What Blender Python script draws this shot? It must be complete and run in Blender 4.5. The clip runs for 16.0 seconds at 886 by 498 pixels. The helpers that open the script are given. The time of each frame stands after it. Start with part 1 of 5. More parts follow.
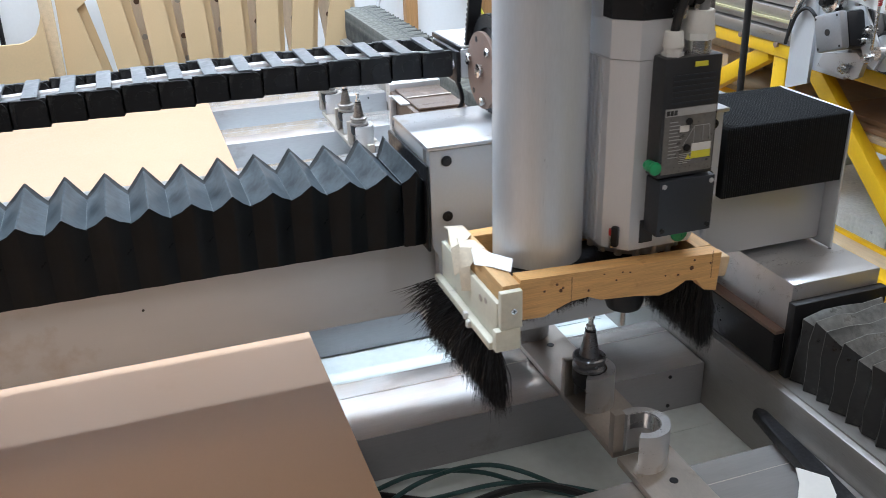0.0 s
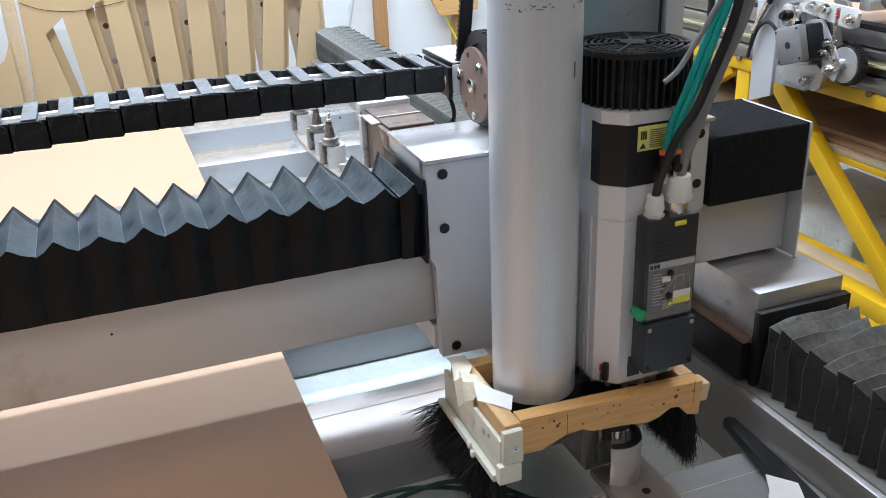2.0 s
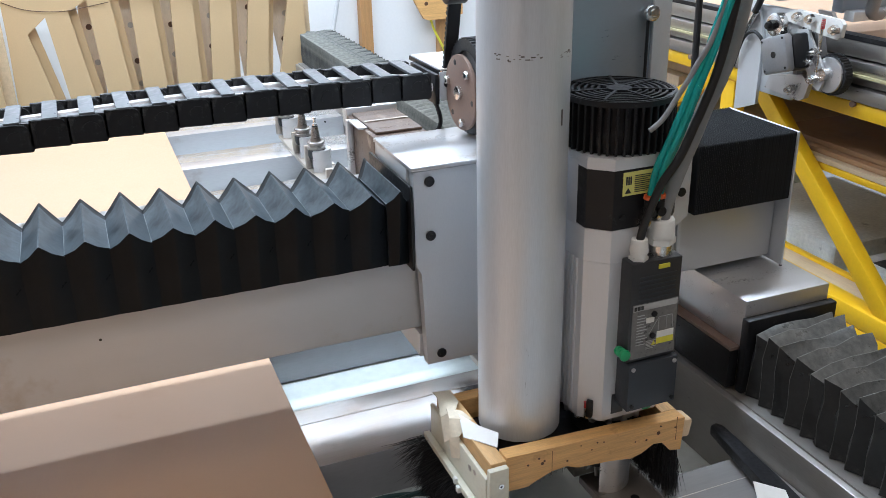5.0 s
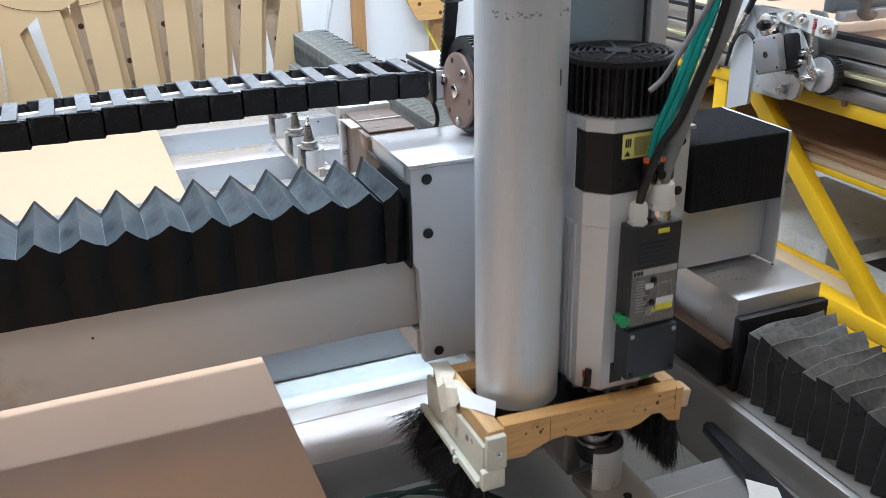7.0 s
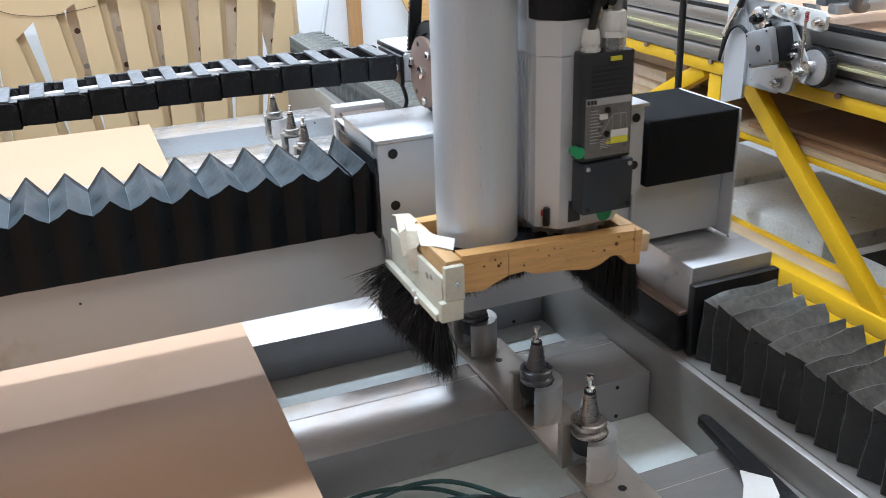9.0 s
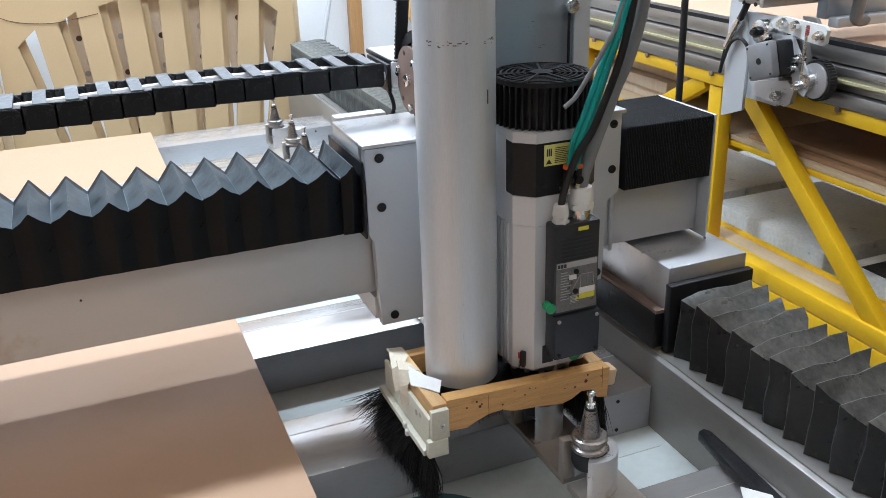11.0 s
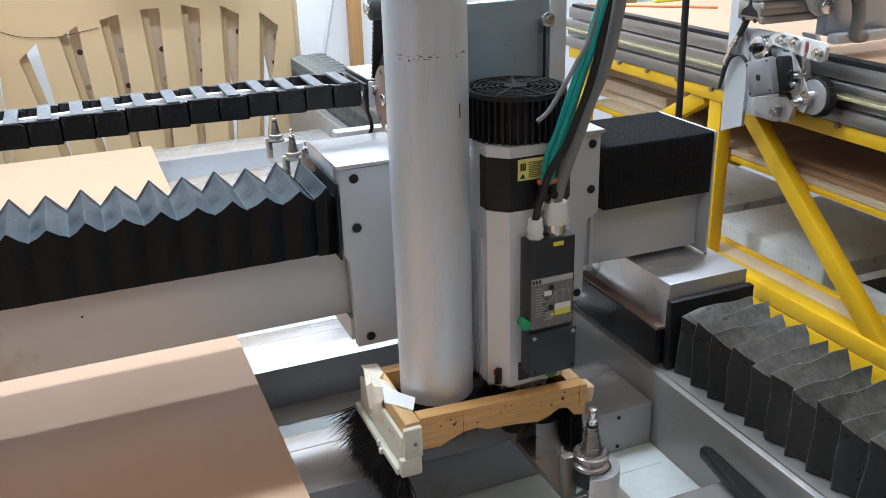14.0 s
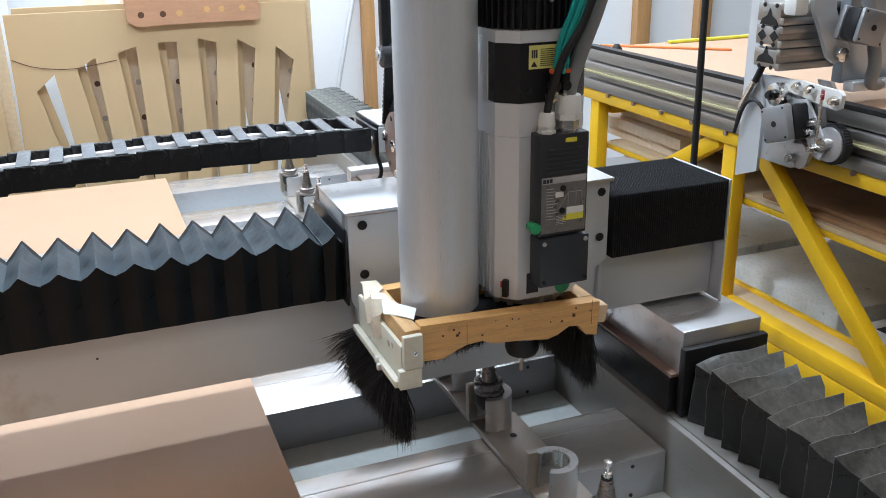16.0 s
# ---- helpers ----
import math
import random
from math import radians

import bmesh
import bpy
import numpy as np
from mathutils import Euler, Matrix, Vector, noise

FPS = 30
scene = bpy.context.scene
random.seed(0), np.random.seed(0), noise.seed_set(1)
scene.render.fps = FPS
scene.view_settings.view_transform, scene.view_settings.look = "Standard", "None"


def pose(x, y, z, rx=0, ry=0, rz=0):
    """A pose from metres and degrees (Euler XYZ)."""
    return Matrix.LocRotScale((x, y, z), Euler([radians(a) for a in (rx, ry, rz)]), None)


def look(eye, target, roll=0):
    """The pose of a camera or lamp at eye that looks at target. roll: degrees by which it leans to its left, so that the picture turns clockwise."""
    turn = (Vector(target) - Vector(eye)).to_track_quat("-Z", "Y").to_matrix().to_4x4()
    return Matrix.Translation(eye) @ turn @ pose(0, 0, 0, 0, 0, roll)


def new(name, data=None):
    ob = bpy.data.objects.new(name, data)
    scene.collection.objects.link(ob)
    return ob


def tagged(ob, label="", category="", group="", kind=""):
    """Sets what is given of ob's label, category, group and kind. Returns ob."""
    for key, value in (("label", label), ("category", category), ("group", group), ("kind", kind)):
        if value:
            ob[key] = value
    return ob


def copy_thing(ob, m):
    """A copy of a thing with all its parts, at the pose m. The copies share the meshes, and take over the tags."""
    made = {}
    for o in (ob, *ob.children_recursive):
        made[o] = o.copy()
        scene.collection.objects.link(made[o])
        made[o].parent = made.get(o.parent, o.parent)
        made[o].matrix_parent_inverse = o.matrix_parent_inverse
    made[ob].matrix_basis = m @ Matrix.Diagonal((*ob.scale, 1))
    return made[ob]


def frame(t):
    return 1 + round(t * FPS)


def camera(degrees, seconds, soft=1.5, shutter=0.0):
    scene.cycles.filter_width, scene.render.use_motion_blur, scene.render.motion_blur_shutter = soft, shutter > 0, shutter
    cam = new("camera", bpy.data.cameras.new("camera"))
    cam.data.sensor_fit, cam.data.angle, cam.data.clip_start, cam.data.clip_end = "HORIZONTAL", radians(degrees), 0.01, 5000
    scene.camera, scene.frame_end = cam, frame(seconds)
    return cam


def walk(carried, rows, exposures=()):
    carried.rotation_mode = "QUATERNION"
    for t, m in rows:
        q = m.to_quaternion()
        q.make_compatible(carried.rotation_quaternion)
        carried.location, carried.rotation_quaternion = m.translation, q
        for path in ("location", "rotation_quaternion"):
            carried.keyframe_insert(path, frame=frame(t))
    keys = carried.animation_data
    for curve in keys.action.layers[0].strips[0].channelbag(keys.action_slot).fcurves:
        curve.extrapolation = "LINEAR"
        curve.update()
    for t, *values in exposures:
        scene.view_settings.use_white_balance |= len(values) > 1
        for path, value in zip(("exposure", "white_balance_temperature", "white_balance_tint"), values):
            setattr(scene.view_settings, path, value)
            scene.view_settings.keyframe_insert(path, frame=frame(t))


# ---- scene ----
cam = camera(52.05, 16.0, soft=0.65, shutter=0.35)
walk(cam, [
    (0.0, pose(-0.618, -0.949, 1.309, 65.50, 1.45, -19.32)),
    (0.5, pose(-0.616, -0.953, 1.312, 65.77, 1.69, -19.62)),
    (1.0, pose(-0.616, -0.952, 1.315, 65.92, 1.78, -19.98)),
    (1.5, pose(-0.612, -0.959, 1.316, 66.42, 1.91, -20.19)),
    (2.0, pose(-0.608, -0.962, 1.311, 66.57, 2.06, -21.09)),
    (2.5, pose(-0.615, -0.960, 1.314, 66.47, 2.00, -21.60)),
    (3.0, pose(-0.612, -0.959, 1.314, 66.55, 1.96, -21.64)),
    (3.5, pose(-0.615, -0.961, 1.315, 66.68, 1.85, -21.80)),
    (4.0, pose(-0.618, -0.958, 1.315, 66.75, 1.59, -21.85)),
    (6.5, pose(-0.623, -0.954, 1.313, 66.80, 1.05, -22.41)),
    (7.0, pose(-0.622, -0.957, 1.312, 66.83, 1.08, -22.48)),
    (7.5, pose(-0.618, -0.955, 1.311, 66.73, 1.12, -22.39)),
    (8.0, pose(-0.614, -0.955, 1.311, 66.74, 1.19, -22.39)),
    (8.5, pose(-0.617, -0.960, 1.305, 66.79, 1.37, -22.65)),
    (9.0, pose(-0.610, -0.967, 1.299, 67.04, 1.73, -22.62)),
    (11.5, pose(-0.610, -0.961, 1.321, 67.37, 1.58, -22.52)),
    (12.0, pose(-0.611, -0.960, 1.322, 67.57, 1.55, -22.47)),
    (12.5, pose(-0.614, -0.962, 1.329, 67.51, 1.55, -22.58)),
    (13.0, pose(-0.612, -0.960, 1.324, 67.69, 1.56, -22.51)),
    (13.5, pose(-0.611, -0.958, 1.323, 67.80, 1.53, -22.50)),
    (14.0, pose(-0.613, -0.960, 1.325, 68.00, 1.54, -22.63)),
    (14.5, pose(-0.622, -0.961, 1.324, 68.19, 1.31, -22.52)),
    (15.0, pose(-0.625, -0.960, 1.335, 68.58, 1.07, -22.17)),
    (15.5, pose(-0.620, -0.955, 1.349, 69.20, 0.96, -21.88)),
    (16.0, pose(-0.619, -0.946, 1.353, 69.77, 0.94, -21.82)),
], exposures=[(0.0, 0.15, 6300, 12), (9.0, 0.14, 6300, 12), (11.5, 0.07, 6380, 12), (14.5, 0.06, 6400, 12), (16.0, -0.03, 6420, 12)])

ZB = 0.62          # machine zero above the workshop floor

# ---- world and lights ----
world = bpy.data.worlds.new("daylight")
scene.world = world
world.use_nodes = True
wn = world.node_tree.nodes
sky = wn.new("ShaderNodeTexSky")
sky.sky_type = "NISHITA"
sky.sun_disc = False
sky.sun_elevation = radians(40)
sky.sun_rotation = radians(150)
wn["Background"].inputs["Strength"].default_value = 0.05
world.node_tree.links.new(sky.outputs[0], wn["Background"].inputs["Color"])


def area_lamp(name, eye, target, sx, sy, watts, colour):
    data = bpy.data.lights.new(name, "AREA")
    data.shape, data.size, data.size_y, data.energy, data.color = "RECTANGLE", sx, sy, watts, colour
    ob = new(name, data)
    ob.matrix_world = look(eye, target) if target else pose(*eye)
    return ob


area_lamp("ceiling_tube_and_fill_light", (-0.45, 0.75, 3.02), None, 3.4, 0.14, 112, (0.74, 0.87, 1.0))
area_lamp("ceiling_tube_and_fill_light", (0.2, 2.62, 3.02), (0.2, 2.95, 2.02), 4.6, 0.14, 162, (0.74, 0.87, 1.0))
# added fill for the right side, no such lamp known
area_lamp("ceiling_tube_and_fill_light", (2.9, 0.6, 3.02), None, 0.3, 2.6, 9, (1.0, 0.96, 0.90))
# added broad warm fill from the front, far wider than a tube
area_lamp("ceiling_tube_and_fill_light", (-0.2, -1.3, 3.02), None, 6.2, 1.3, 38, (1.0, 0.935, 0.87))

# ---- materials ----


def node(nt, kind, **values):
    n = nt.nodes.new(kind)
    for key, value in values.items():
        n.inputs[key].default_value = value
    return n


def mat(name, base, rough=0.5, metal=0.0, var=0.12, scale=6.0, stretch=(1, 1, 1), fine=90.0, bump=0.08,
        stain=None, stain_at=0.62, stain_scale=4.0, rvar=0.15, island=0.0, spec=0.5):
    """A surface with variation at two scales, fine relief, and stains of their own colour."""
    m = bpy.data.materials.new(name)
    m.use_nodes = True
    nt = m.node_tree
    bsdf = nt.nodes["Principled BSDF"]
    bsdf.inputs["Metallic"].default_value = metal
    bsdf.inputs["Specular IOR Level"].default_value = spec
    tc = nt.nodes.new("ShaderNodeTexCoord")
    mp = node(nt, "ShaderNodeMapping", Scale=stretch)
    nt.links.new(tc.outputs["Object"], mp.inputs["Vector"])
    n1 = node(nt, "ShaderNodeTexNoise", Scale=scale, Detail=5.0)
    n2 = node(nt, "ShaderNodeTexNoise", Scale=fine, Detail=3.0)
    for n in (n1, n2):
        nt.links.new(mp.outputs[0], n.inputs["Vector"])
    mix = nt.nodes.new("ShaderNodeMath")
    mix.operation = "ADD"
    nt.links.new(n1.outputs["Fac"], mix.inputs[0])
    nt.links.new(n2.outputs["Fac"], mix.inputs[1])
    ramp = node(nt, "ShaderNodeMapRange", **{"From Min": 0.6, "From Max": 1.4, "To Min": 1 - var, "To Max": 1 + var})
    nt.links.new(mix.outputs[0], ramp.inputs["Value"])
    col = nt.nodes.new("ShaderNodeVectorMath")
    col.operation = "SCALE"
    col.inputs[0].default_value = base
    last = ramp.outputs[0]
    if island:
        info = nt.nodes.new("ShaderNodeObjectInfo")
        r2 = node(nt, "ShaderNodeMapRange", **{"To Min": 1 - island, "To Max": 1 + island})
        nt.links.new(info.outputs["Random"], r2.inputs["Value"])
        mul = nt.nodes.new("ShaderNodeMath")
        mul.operation = "MULTIPLY"
        nt.links.new(last, mul.inputs[0])
        nt.links.new(r2.outputs[0], mul.inputs[1])
        last = mul.outputs[0]
    nt.links.new(last, col.inputs["Scale"])
    out = col.outputs[0]
    if stain:
        n3 = node(nt, "ShaderNodeTexNoise", Scale=stain_scale, Detail=7.0, Roughness=0.65)
        nt.links.new(tc.outputs["Object"], n3.inputs["Vector"])
        r3 = node(nt, "ShaderNodeMapRange", **{"From Min": stain_at, "From Max": stain_at + 0.12})
        nt.links.new(n3.outputs["Fac"], r3.inputs["Value"])
        mx = nt.nodes.new("ShaderNodeMix")
        mx.data_type = "RGBA"
        nt.links.new(r3.outputs[0], mx.inputs["Factor"])
        nt.links.new(out, mx.inputs["A"])
        mx.inputs["B"].default_value = (*stain, 1)
        out = mx.outputs["Result"]
    nt.links.new(out, bsdf.inputs["Base Color"])
    rr = node(nt, "ShaderNodeMapRange", **{"From Min": 0.6, "From Max": 1.4, "To Min": max(0.03, rough - rvar), "To Max": min(1, rough + rvar)})
    nt.links.new(mix.outputs[0], rr.inputs["Value"])
    nt.links.new(rr.outputs[0], bsdf.inputs["Roughness"])
    if bump:
        bp = node(nt, "ShaderNodeBump", Strength=bump, Distance=0.002)
        nt.links.new(n2.outputs["Fac"], bp.inputs["Height"])
        nt.links.new(bp.outputs[0], bsdf.inputs["Normal"])
    return m


def pale_topped(m, colour, low=0.25, high=0.8, scale=38.0, thin=0.32, thick=0.68):
    """A paler colour on upward faces, broken up by noise: dust and painted top light."""
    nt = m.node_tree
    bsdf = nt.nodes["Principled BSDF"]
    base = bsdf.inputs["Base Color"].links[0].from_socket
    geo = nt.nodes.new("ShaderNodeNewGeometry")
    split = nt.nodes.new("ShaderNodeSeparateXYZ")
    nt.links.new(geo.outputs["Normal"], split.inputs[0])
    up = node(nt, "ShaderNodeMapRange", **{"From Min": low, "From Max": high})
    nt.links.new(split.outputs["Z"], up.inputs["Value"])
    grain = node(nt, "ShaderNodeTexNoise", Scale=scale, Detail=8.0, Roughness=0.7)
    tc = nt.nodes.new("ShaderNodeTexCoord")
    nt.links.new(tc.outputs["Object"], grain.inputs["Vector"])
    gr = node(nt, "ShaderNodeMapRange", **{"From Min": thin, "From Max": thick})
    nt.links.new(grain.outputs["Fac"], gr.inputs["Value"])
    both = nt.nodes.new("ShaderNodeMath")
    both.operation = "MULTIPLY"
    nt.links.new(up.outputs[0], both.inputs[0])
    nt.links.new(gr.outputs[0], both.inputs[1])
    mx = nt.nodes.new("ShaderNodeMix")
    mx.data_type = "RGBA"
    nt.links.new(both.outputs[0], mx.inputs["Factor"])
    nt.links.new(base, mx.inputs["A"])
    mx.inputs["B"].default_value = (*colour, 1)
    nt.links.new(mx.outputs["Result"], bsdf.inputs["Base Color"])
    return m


ALU = mat("milled_aluminium", (0.60, 0.60, 0.61), 0.36, 0.75, 0.08, 5, (1, 6, 6), 160, 0.05, (0.44, 0.40, 0.36), 0.60, 12)
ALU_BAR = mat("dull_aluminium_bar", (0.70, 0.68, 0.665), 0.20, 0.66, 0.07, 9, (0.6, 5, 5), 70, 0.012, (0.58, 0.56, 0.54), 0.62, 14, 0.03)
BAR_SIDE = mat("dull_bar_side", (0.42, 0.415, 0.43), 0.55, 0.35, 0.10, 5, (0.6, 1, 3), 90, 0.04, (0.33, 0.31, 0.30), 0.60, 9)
ALU_DARK = mat("worn_steel_plate", (0.47, 0.42, 0.37), 0.42, 0.6, 0.14, 8, (4, 1, 4), 140, 0.08, (0.30, 0.24, 0.19), 0.58, 8)
BEAM = mat("brushed_steel_beam", (0.60, 0.615, 0.63), 0.50, 0.5, 0.05, 4, (0.3, 1, 9), 200, 0.03, (0.50, 0.475, 0.45), 0.60, 7)
PIPE = mat("spun_aluminium_pipe", (0.70, 0.735, 0.775), 0.42, 0.5, 0.10, 5, (9, 9, 0.5), 150, 0.04, (0.52, 0.49, 0.47), 0.66, 5)
CARR = mat("satin_grey_carriage", (0.64, 0.66, 0.68), 0.48, 0.4, 0.05, 5, (3, 3, 1), 160, 0.03, (0.46, 0.44, 0.42), 0.70, 9)
SPIN = mat("anodised_spindle_body", (0.68, 0.69, 0.71), 0.45, 0.35, 0.04, 5, (6, 6, 0.6), 150, 0.03)
ZPLATE = mat("blue_grey_plate", (0.40, 0.45, 0.50), 0.38, 0.7, 0.05, 4, (1, 1, 3), 120, 0.03, (0.55, 0.56, 0.57), 0.66, 8)
CHROME = mat("bright_steel", (0.72, 0.71, 0.70), 0.22, 1.0, 0.08, 30, (1, 1, 4), 300, 0.03)
TAPER_DARK = mat("dark_steel_taper", (0.20, 0.20, 0.21), 0.32, 0.9, 0.12, 40, (1, 1, 4), 300, 0.04)
TAPER_BRONZE = mat("tarnished_steel_taper", (0.33, 0.31, 0.295), 0.32, 1.0, 0.14, 40, (1, 1, 5), 300, 0.04)
RUST = mat("rusty_brown_disc", (0.25, 0.165, 0.13), 0.6, 0.0, 0.18, 30, (1, 1, 1), 200, 0.1)
BLACK = mat("black_plastic", (0.012, 0.012, 0.0135), 0.42, 0, 0.25, 18, (1, 1, 1), 200, 0.06, (0.055, 0.055, 0.058), 0.62, 30, 0.2, 0, 0.35)
CHAINM = mat("dusty_black_chain", (0.015, 0.016, 0.018), 0.45, 0, 0.3, 20, (1, 1, 1), 180, 0.08, (0.09, 0.09, 0.09), 0.55, 40, 0.2, 0.2, 0.4)
CHAINBAR = mat("grey_chain_crossbar", (0.085, 0.09, 0.097), 0.38, 0, 0.2, 30, (1, 1, 1), 160, 0.05, None, 0.6, 4, 0.15, 0.15)
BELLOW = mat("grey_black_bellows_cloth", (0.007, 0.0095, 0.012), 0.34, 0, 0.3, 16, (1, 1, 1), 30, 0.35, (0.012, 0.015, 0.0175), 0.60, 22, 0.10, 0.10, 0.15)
# bluish sheen of the lit pleat tops, painted into the cloth's colour
pale_topped(BELLOW, (0.115, 0.142, 0.160), 0.25, 0.55, 30.0, 0.22, 0.78)
BELLOW_TIGHT = mat("matt_black_bellows_edge", (0.009, 0.010, 0.011), 0.45, 0, 0.35, 30, (0.2, 1, 1), 160, 0.10, (0.03, 0.032, 0.034), 0.62, 20, 0.15, 0.35, 0.3)
CREASE = mat("worn_fold_edge", (0.16, 0.185, 0.20), 0.45, 0, 0.3, 40, (1, 1, 1), 160, 0.1)
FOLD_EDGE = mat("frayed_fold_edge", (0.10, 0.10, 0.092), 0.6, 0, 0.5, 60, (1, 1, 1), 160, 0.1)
BELLOW_DUSTY = mat("dusty_bellows_cloth", (0.016, 0.016, 0.016), 0.40, 0, 0.4, 30, (1, 1, 1), 120, 0.30, (0.070, 0.068, 0.062), 0.60, 34, 0.18, 0.25, 0.5)
pale_topped(BELLOW_DUSTY, (0.10, 0.10, 0.09))
BELLOW_REAR = mat("pale_dusty_bellows", (0.07, 0.073, 0.07), 0.5, 0, 0.35, 14, (1, 1, 1), 90, 0.25, (0.24, 0.24, 0.21), 0.54, 5, 0.15, 0.2)
pale_topped(BELLOW_REAR, (0.22, 0.22, 0.18))
BOXP = mat("blue_black_box", (0.030, 0.036, 0.046), 0.45, 0, 0.15, 20, (1, 1, 1), 220, 0.05, (0.06, 0.065, 0.07), 0.66, 25)
BOX2 = mat("charcoal_box", (0.028, 0.029, 0.032), 0.42, 0, 0.15, 20, (1, 1, 1), 220, 0.05, (0.07, 0.07, 0.07), 0.66, 25)
PLATEP = mat("printed_rating_plate", (0.19, 0.185, 0.18), 0.35, 0.3, 0.2, 60, (1, 1, 1), 300, 0.02)
WHITEP = mat("white_plastic", (0.72, 0.72, 0.69), 0.42, 0, 0.06, 20, (1, 1, 1), 200, 0.03)
CREAM = mat("cream_plastic", (0.66, 0.64, 0.53), 0.45, 0, 0.08, 20, (1, 1, 1), 160, 0.05, (0.45, 0.43, 0.36), 0.66, 30)
STRIP = mat("dull_yellow_strip", (0.46, 0.42, 0.24), 0.5, 0, 0.12, 20, (1, 1, 1), 160, 0.05)
TAPE = mat("crumpled_masking_tape", (0.66, 0.58, 0.45), 0.6, 0, 0.12, 40, (1, 1, 1), 200, 0.15)
PAPER = mat("white_paper", (0.76, 0.75, 0.72), 0.7, 0, 0.04, 20, (1, 1, 1), 150, 0.05)
YELLOWS = mat("yellow_sticker", (0.72, 0.66, 0.06), 0.4, 0, 0.06, 30, (1, 1, 1), 200, 0.02)
PALE_YELLOW = mat("pale_yellow_sticker", (0.74, 0.70, 0.22), 0.45, 0, 0.06, 30, (1, 1, 1), 200, 0.02)
GREEN = mat("green_plastic", (0.02, 0.34, 0.13), 0.35, 0, 0.1, 40, (1, 1, 1), 200, 0.02)
ORANGE = mat("orange_collar", (0.72, 0.12, 0.03), 0.4, 0, 0.06, 40, (1, 1, 1), 200, 0.02)
RED = mat("red_indicator", (0.40, 0.02, 0.02), 0.3, 0, 0.06, 40, (1, 1, 1), 200, 0.0)
INK = mat("print_ink", (0.03, 0.03, 0.03), 0.5, 0, 0.1, 40, (1, 1, 1), 200, 0.0)
GREYINK = mat("grey_print", (0.42, 0.42, 0.42), 0.5, 0, 0.1, 40, (1, 1, 1), 200, 0.0)
PINE = mat("pine_board", (0.66, 0.375, 0.14), 0.5, 0, 0.22, 9, (1.0, 18, 18), 60, 0.14, (0.34, 0.17, 0.06), 0.62, 16)
PINE_Y = mat("pine_board_side", (0.62, 0.39, 0.18), 0.55, 0, 0.22, 9, (14, 1.2, 14), 60, 0.12, (0.36, 0.19, 0.07), 0.64, 16)
KNOT = mat("dark_knot_wood", (0.10, 0.045, 0.02), 0.6, 0, 0.2, 60, (1, 1, 1), 200, 0.05)
MDF = mat("mdf_sheet", (0.525, 0.340, 0.222), 0.55, 0, 0.03, 3, (1, 1, 1), 260, 0.03, (0.505, 0.325, 0.208), 0.62, 3, spec=0.3)
MDF_PANEL = mat("mdf_cut_panel", (0.60, 0.43, 0.24), 0.65, 0, 0.05, 3, (1, 1, 1), 160, 0.03, (0.53, 0.37, 0.21), 0.66, 4)
PLY = mat("reddish_plywood", (0.52, 0.28, 0.16), 0.6, 0, 0.15, 8, (1, 8, 8), 60, 0.08)
LUMBER = mat("pale_lumber", (0.62, 0.47, 0.30), 0.65, 0, 0.16, 7, (9, 1, 9), 60, 0.1, (0.42, 0.28, 0.16), 0.64, 6, 0.15, 0.12)
PALEB = mat("pale_drilled_board", (0.76, 0.62, 0.47), 0.65, 0, 0.12, 7, (9, 9, 1), 60, 0.08, (0.56, 0.40, 0.26), 0.62, 6, 0.15, 0.12)
SHELFB = mat("brown_sheet_stack", (0.36, 0.20, 0.10), 0.6, 0, 0.14, 5, (6, 1, 6), 60, 0.08, (0.26, 0.14, 0.07), 0.6, 4)
YELLOW = mat("yellow_steel_paint", (0.80, 0.47, 0.012), 0.38, 0, 0.06, 6, (1, 1, 1), 130, 0.05, (0.55, 0.33, 0.02), 0.70, 12)
TRAY = mat("grey_green_tray", (0.66, 0.715, 0.70), 0.62, 0.0, 0.08, 5, (1, 1, 1), 60, 0.03, (0.80, 0.81, 0.78), 0.67, 16, 0.08, 0.0, 0.3)
RAILM = mat("grey_rail_steel", (0.34, 0.325, 0.305), 0.42, 0.4, 0.12, 4, (6, 0.5, 6), 120, 0.05, (0.27, 0.25, 0.23), 0.60, 7)
EXTR = mat("extrusion_aluminium", (0.40, 0.38, 0.355), 0.38, 0.9, 0.08, 6, (9, 0.5, 9), 120, 0.04)
CONC = mat("grey_concrete_block", (0.66, 0.66, 0.63), 0.85, 0, 0.18, 12, (1, 1, 1), 110, 0.5, (0.30, 0.30, 0.29), 0.62, 20, 0.1, 0.08)
FLOORM = mat("workshop_concrete_floor", (0.30, 0.30, 0.29), 0.7, 0, 0.15, 2, (1, 1, 1), 60, 0.2, (0.20, 0.19, 0.18), 0.6, 1.5)
WALLM = mat("white_painted_wall", (0.78, 0.79, 0.80), 0.75, 0, 0.03, 2, (1, 1, 1), 80, 0.06)
# unseen walls and ceiling: tones set by how much light they return
WALLG = mat("unseen_dark_wall", (0.15, 0.145, 0.14), 0.8, 0, 0.06, 2, (1, 1, 1), 60, 0.15)
CEILM = mat("unseen_ceiling_tone", (0.60, 0.57, 0.53), 0.8, 0, 0.03, 2, (1, 1, 1), 60, 0.05)
STUD = mat("orange_brown_stud", (0.50, 0.27, 0.11), 0.6, 0, 0.2, 6, (14, 14, 0.8), 60, 0.1, (0.62, 0.40, 0.20), 0.6, 6)
RUBBER = mat("black_rubber", (0.011, 0.011, 0.012), 0.5, 0, 0.2, 30, (1, 1, 1), 200, 0.05)
BRISTLE = mat("black_bristle", (0.005, 0.005, 0.006), 0.5, 0, 0.2, 60, (1, 1, 1), 200, 0.0, spec=0.4)
